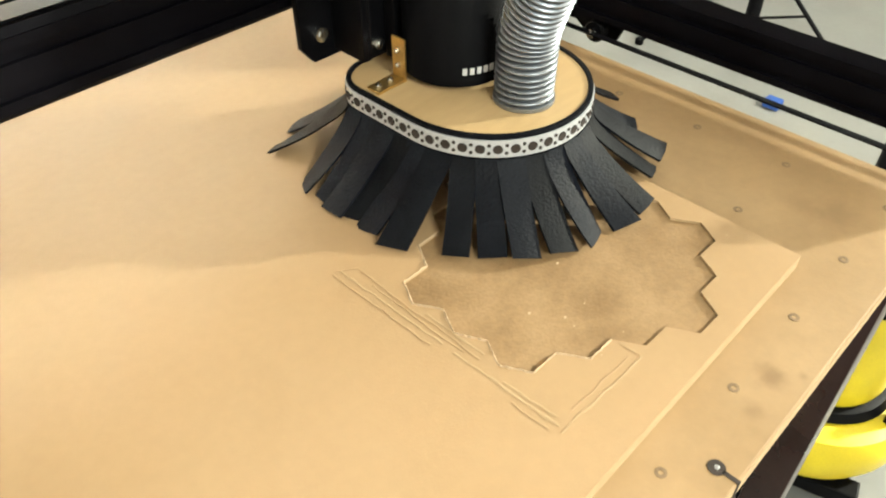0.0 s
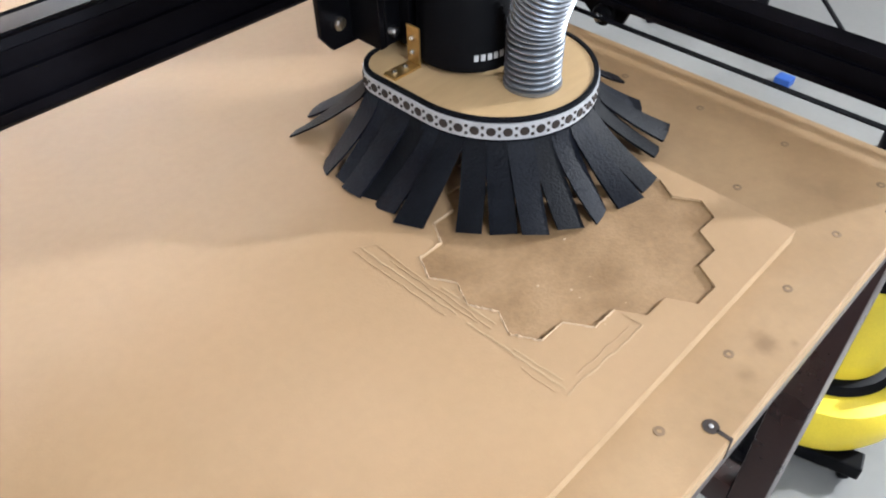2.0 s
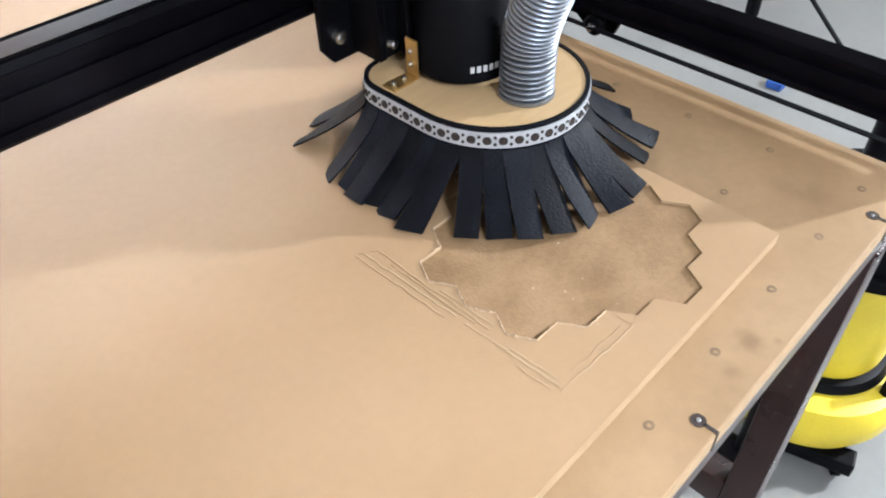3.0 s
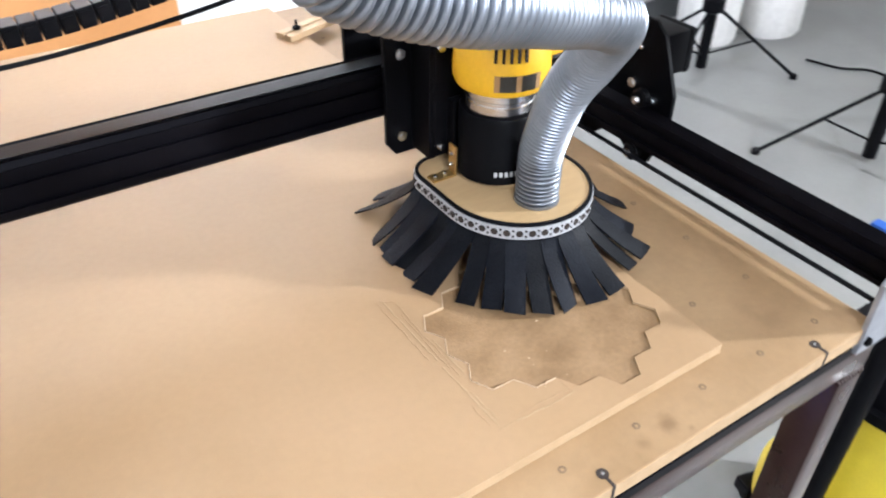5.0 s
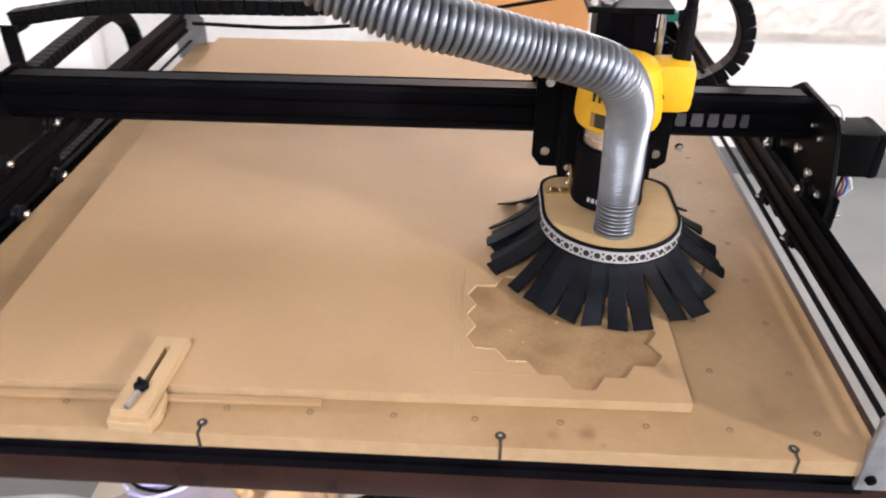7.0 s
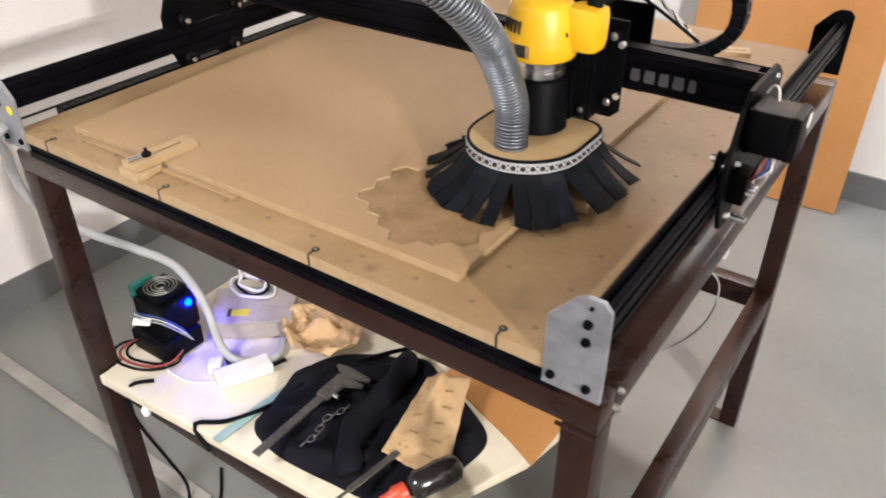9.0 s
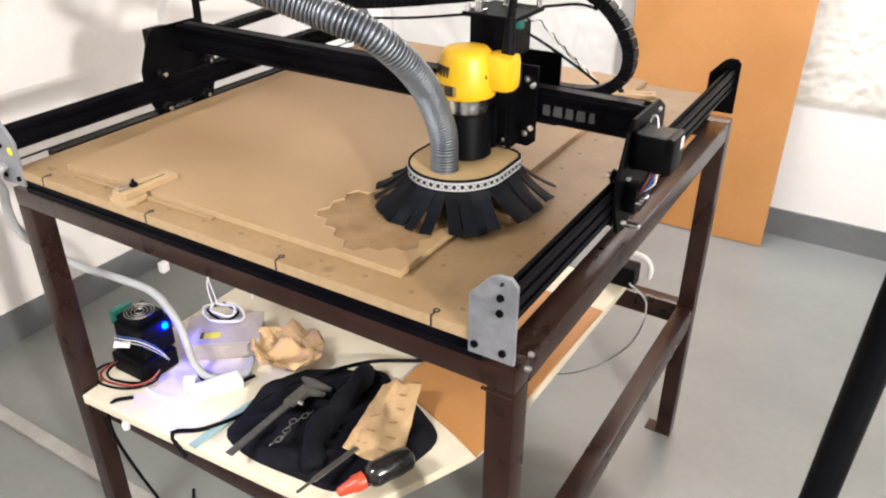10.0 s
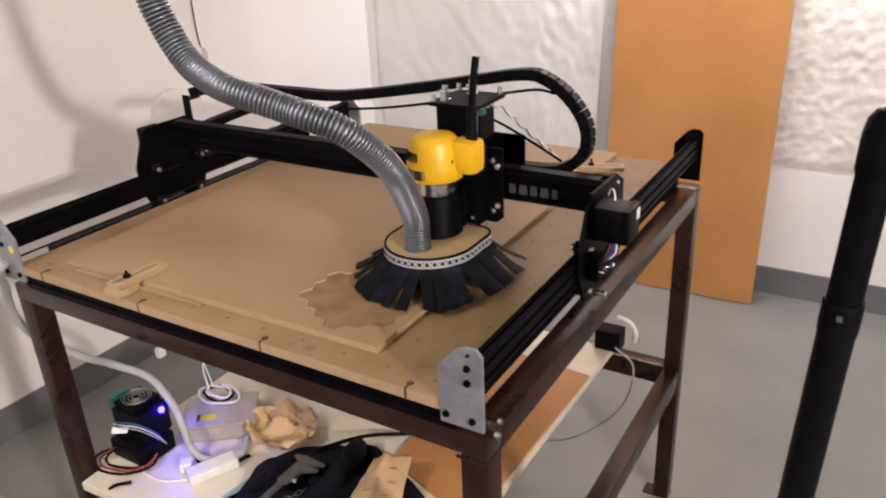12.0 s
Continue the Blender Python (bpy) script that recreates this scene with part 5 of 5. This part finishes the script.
bottle_part("bottle_body", [(0.010, 0.0565), (0.020, 0.064), (0.0245, 0.076), (0.0235, 0.096), (0.0250, 0.118), (0.0225, 0.146), (0.012, 0.154)], SMOKY)
bottle_part("cap", [(0.004, 0.0), (0.009, 0.004), (0.013, 0.030), (0.0165, 0.034), (0.0165, 0.054), (0.011, 0.056)], ORANGE, "orange-red pointed cap")
rasp = thing("steel_file", (0.018, 0.065, HS + 0.04), "flat steel file lying across the tool pouch", "file")
fm = Matrix.Translation((0.018, 0.064, HS + 0.047)) @ Matrix.Rotation(radians(-9), 4, "Z")
part("file_blade", box(bmesh.new(), -0.0055, 0.0055, -0.040, 0.070, 0, 0.004, fm, bevel=0.001), STEEL_TOOL, rasp)
part("file_tang", box(bmesh.new(), -0.0028, 0.0028, -0.078, -0.0405, 0.0006, 0.0034, fm, bevel=0.0006), STEEL_TOOL, rasp)

solo("power_cable", cable([(-0.30, -0.005, HS - 0.03), (-0.345, 0.004, HS + 0.004), (-0.30, 0.045, HS + 0.005), (-0.26, 0.12, HS + 0.008), (-0.22, 0.22, HS + 0.03), (-0.13, 0.37, HS + 0.03), (-0.04, 0.47, HS + 0.008), (0.06, 0.56, HS + 0.012)], 0.0045, 8),
     BLACK_PLASTIC, "black power cord running across the shelf", "cable")
solo("power_cable", cable([(-0.500, 0.036, HS + 0.006), (-0.53, 0.005, HS + 0.002), (-0.545, -0.004, HS - 0.05), (-0.59, 0.03, 0.30), (-0.62, 0.08, 0.14), (-0.60, 0.10, 0.04), (-0.55, 0.06, 0.008), (-0.50, 0.03, 0.006), (-0.52, 0.12, 0.006), (-0.60, 0.2, 0.006)], 0.004, 8),
     BLACK_PLASTIC, "black cord hanging from the shelf to the floor", "cable")
solo("shelf_hook", lathe(bmesh.new(), -0.488, -0.003, [(0.003, SZ - 0.028), (0.008, SZ - 0.024), (0.009, SZ - 0.012), (0.005, SZ - 0.004), (0.004, SZ + 0.0)], 14), WHITE_PLASTIC, "small white plastic hook under the shelf edge", "hook")
solo("power_cable", cable([(0.24, 1.06, 0.565), (0.275, 1.055, 0.560), (0.292, 1.06, 0.53), (0.285, 1.07, 0.485)], 0.006, 8), WHITE_PLASTIC, "white cord bent at the table's back", "cable")
bm = box(bmesh.new(), 0.19, 0.26, 1.02, 1.075, HS + 0.0012, HS + 0.06, bevel=0.006)
solo("black_adapter", bm, BLACK_PLASTIC, "black power adapter at the shelf's back", "adapter")
solo("power_cable", cable([(0.25, 1.02, HS + 0.02), (0.30, 1.03, 0.44), (0.29, 1.00, 0.34), (0.22, 0.95, 0.26), (0.12, 0.90, 0.22), (0.0, 0.86, 0.25)], 0.0024, 8), GREY_CABLE, "thin grey cord looping under the table", "cable")
bm = box(bmesh.new(), WX + 0.1, -0.55, 0.085, 0.125, 0.0005, 0.012, bevel=0.002)
BATTEN = material("weathered_batten", (0.36, 0.345, 0.315), 0.6, 0, (0.29, 0.275, 0.25), 9, 0.08, 120)
solo("floor_batten", bm, BATTEN, "pale flat batten lying on the floor", "batten")

# ---- yellow canister vacuum beside the table ----
VX, VY = 0.955, 0.095
vac = thing("canister_vacuum", (VX, VY, 0), "yellow and black workshop canister vacuum on the floor", "vacuum")
part("bumper_ring", lathe(bmesh.new(), VX, VY, [(0.146, 0.066), (0.174, 0.074), (0.186, 0.100), (0.187, 0.155), (0.174, 0.182), (0.138, 0.190)], 48), YELLOW_SAW, vac, "thick yellow base bumper", smooth=True)
part("tank_foot", lathe(bmesh.new(), VX, VY, [(0.132, 0.1905), (0.136, 0.196), (0.126, 0.212), (0.112, 0.216)], 48), BLACK_PLASTIC, vac, smooth=True)
tank = part("tank", lathe(bmesh.new(), VX, VY, [(0.112, 0.2165), (0.116, 0.23), (0.122, 0.30), (0.132, 0.455), (0.146, 0.487)], 48), YELLOW_SAW, vac, "yellow plastic tank", smooth=True)
part("rim_band", lathe(bmesh.new(), VX, VY, [(0.148, 0.4875), (0.158, 0.491), (0.158, 0.513), (0.148, 0.517)], 48), BLACK_PLASTIC, vac, smooth=True)
part("motor_head", lathe(bmesh.new(), VX, VY, [(0.146, 0.5175), (0.146, 0.545), (0.128, 0.580), (0.09, 0.595), (0.04, 0.599)], 40), BLACK_PLASTIC, vac, smooth=True)
for ang in (262, 20):
    a = radians(ang)
    m = Matrix.Translation((VX + 0.152 * math.cos(a), VY + 0.152 * math.sin(a), 0.20)) @ Matrix.Rotation(a, 4, "Z")
    part("latch", box(bmesh.new(), -0.008, 0.008, -0.016, 0.016, -0.055, 0.070, m, bevel=0.003), BLACK_PLASTIC, vac)
for ang in (215, 330, 95):
    a = radians(ang)
    m = Matrix.Translation((VX + 0.155 * math.cos(a), VY + 0.155 * math.sin(a), 0)) @ Matrix.Rotation(a + radians(70), 4, "Z")
    cb = part("caster_bar", box(bmesh.new(), -0.085, 0.085, -0.022, 0.022, 0.030, 0.0655, m, bevel=0.005), BLACK_PLASTIC, vac)
    for u in (-0.06, 0.06):
        c = m @ Vector((u, 0, 0.0165))
        part("caster_wheel", lathe(bmesh.new(), 0, 0, [(0.006, -0.008), (0.0155, -0.007), (0.0162, 0.0), (0.0155, 0.007), (0.006, 0.008)], 18, 0, Matrix.Translation(c) @ Matrix.Rotation(a, 4, "Z") @ Matrix.Rotation(radians(90), 4, "X")), BLACK_PLASTIC, cb)
px, py = 0.742, 0.100
wand = thing("vacuum_wand", (px, py, 0), "black telescopic vacuum wand standing upright", "vacuum wand")
tilt = Matrix.Translation((px, py, 0)) @ Matrix.Rotation(radians(2.45), 4, "Y")


def wand_part(name, profile, label=""):
    return part(name, lathe(bmesh.new(), 0, 0, profile, 28, 0, tilt), BLACK_PLASTIC, wand, label, smooth=True, angle=50)


part("floor_head", box(bmesh.new(), px - 0.035, px + 0.022, py - 0.06, py + 0.06, 0.0008, 0.040, bevel=0.006), BLACK_PLASTIC, wand)
wand_part("lower_tube", [(0.0195, 0.0410), (0.0195, 1.1660), (0.0200, 1.1680)])
collar = wand_part("collar", [(0.0204, 1.1682), (0.0208, 1.1710), (0.0208, 1.2040), (0.0200, 1.2070)])
part("release_button", box(bmesh.new(), -0.003, 0.003, -0.0222, -0.0205, 1.190, 1.197, tilt, bevel=0.0005), STEEL_TOOL, collar, "small grey release button")
wand_part("upper_tube", [(0.0180, 1.2072), (0.0180, 1.3480)])
wand_part("end_cap", [(0.0186, 1.3482), (0.0200, 1.3520), (0.0204, 1.3880), (0.0180, 1.4040), (0.0120, 1.4130), (0.0040, 1.4160)])


# ---- far side of the room ----
def light_stand(x, y, h, r, turn, label):
    st = thing("tripod_stand", (x, y, 0), label, "stand", "tripod stands")
    part("pole", rod(bmesh.new(), (x, y, 0.02), (x, y, h), r, None, 16), BLACK_PLASTIC, st, smooth=True)
    part("hub", lathe(bmesh.new(), x, y, [(r * 1.2, 0.28), (r * 1.9, 0.29), (r * 1.9, 0.34), (r * 1.2, 0.35)], 16), BLACK_PLASTIC, st)
    for k in range(3):
        a = radians(turn + 120 * k)
        ex, ey = x + 0.42 * math.cos(a), y + 0.42 * math.sin(a)
        part("leg", rod(bmesh.new(), (x, y, 0.32), (ex, ey, 0.012), 0.008, None, 8), BLACK_PLASTIC, st)
        part("leg_brace", rod(bmesh.new(), (x, y, 0.08), ((x + ex) / 2, (y + ey) / 2, 0.166), 0.005, None, 8), BLACK_PLASTIC, st)
        part("foot", lathe(bmesh.new(), ex, ey, [(0.016, 0.001), (0.016, 0.02), (0.009, 0.026)], 10), BLACK_PLASTIC, st)
    return st


light_stand(2.52, 1.02, 1.9, 0.026, 20, "black tripod light stand on the floor")
light_stand(2.62, 1.95, 1.9, 0.026, 75, "black tripod light stand near the wall")
for bx, by, r, h in ((2.95, 2.22, 0.15, 0.62), (3.32, 2.14, 0.17, 0.55)):
    bm = bmesh.new()
    prof = [(r * 0.92, 0.001), (r, 0.03), (r * 1.02, h * 0.5), (r * 0.96, h * 0.9), (r * 0.8, h), (r * 0.3, h + 0.02)]
    lathe(bm, bx, by, prof, 28)
    for v in bm.verts:
        v.co += 0.012 * Vector((noise.noise(v.co * 9), noise.noise(v.co * 9 + Vector((5, 0, 0))), 0))
    solo("white_sack", bm, WHITE_PLASTIC, "full white sack standing on the floor", "sack", "white sacks", smooth=True, angle=60)
solo("power_cable", cable([(3.15, 1.75, 0.006), (3.2, 1.6, 0.006), (3.3, 1.5, 0.006), (3.25, 1.35, 0.006), (2.9, 1.15, 0.006)], 0.006, 8, 0.03), BLACK_PLASTIC, "black cord lying on the floor", "cable")
bm = box(bmesh.new(), 2.10, 2.145, 0.69, 0.745, 0.0008, 0.03, bevel=0.006)
solo("blue_case", bm, BLUE, "small blue plastic case on the floor", "case")
wall_cord = thing("wall_cord", (WX + 0.006 + 0.006, 1.417, 1.08), "thin black cord with a clear plug on the wall", "cable")
part("cord", cable([(WX + 0.006 + 0.006, 1.407, 2.10), (WX + 0.006 + 0.007, 1.409, 1.60), (WX + 0.006 + 0.006, 1.411, 1.274), (WX + 0.006 + 0.007, 1.413, 1.176), (WX + 0.006 + 0.007, 1.421, 1.125)], 0.0028, 8), BLACK_PLASTIC, wall_cord)
part("plug", lathe(bmesh.new(), WX + 0.006 + 0.016, 1.425, [(0.004, 1.070), (0.011, 1.074), (0.012, 1.100), (0.008, 1.118), (0.004, 1.128)], 14), CLEAR, wall_cord, "small clear plastic plug")
part("hook", sweep(bmesh.new(), smooth_path([(WX + 0.006 + 0.004, 1.443, 1.050), (WX + 0.006 + 0.018, 1.443, 1.046), (WX + 0.006 + 0.022, 1.443, 1.060), (WX + 0.006 + 0.014, 1.443, 1.070)], 0.004), 0.0025, 8), CLEAR, wall_cord)
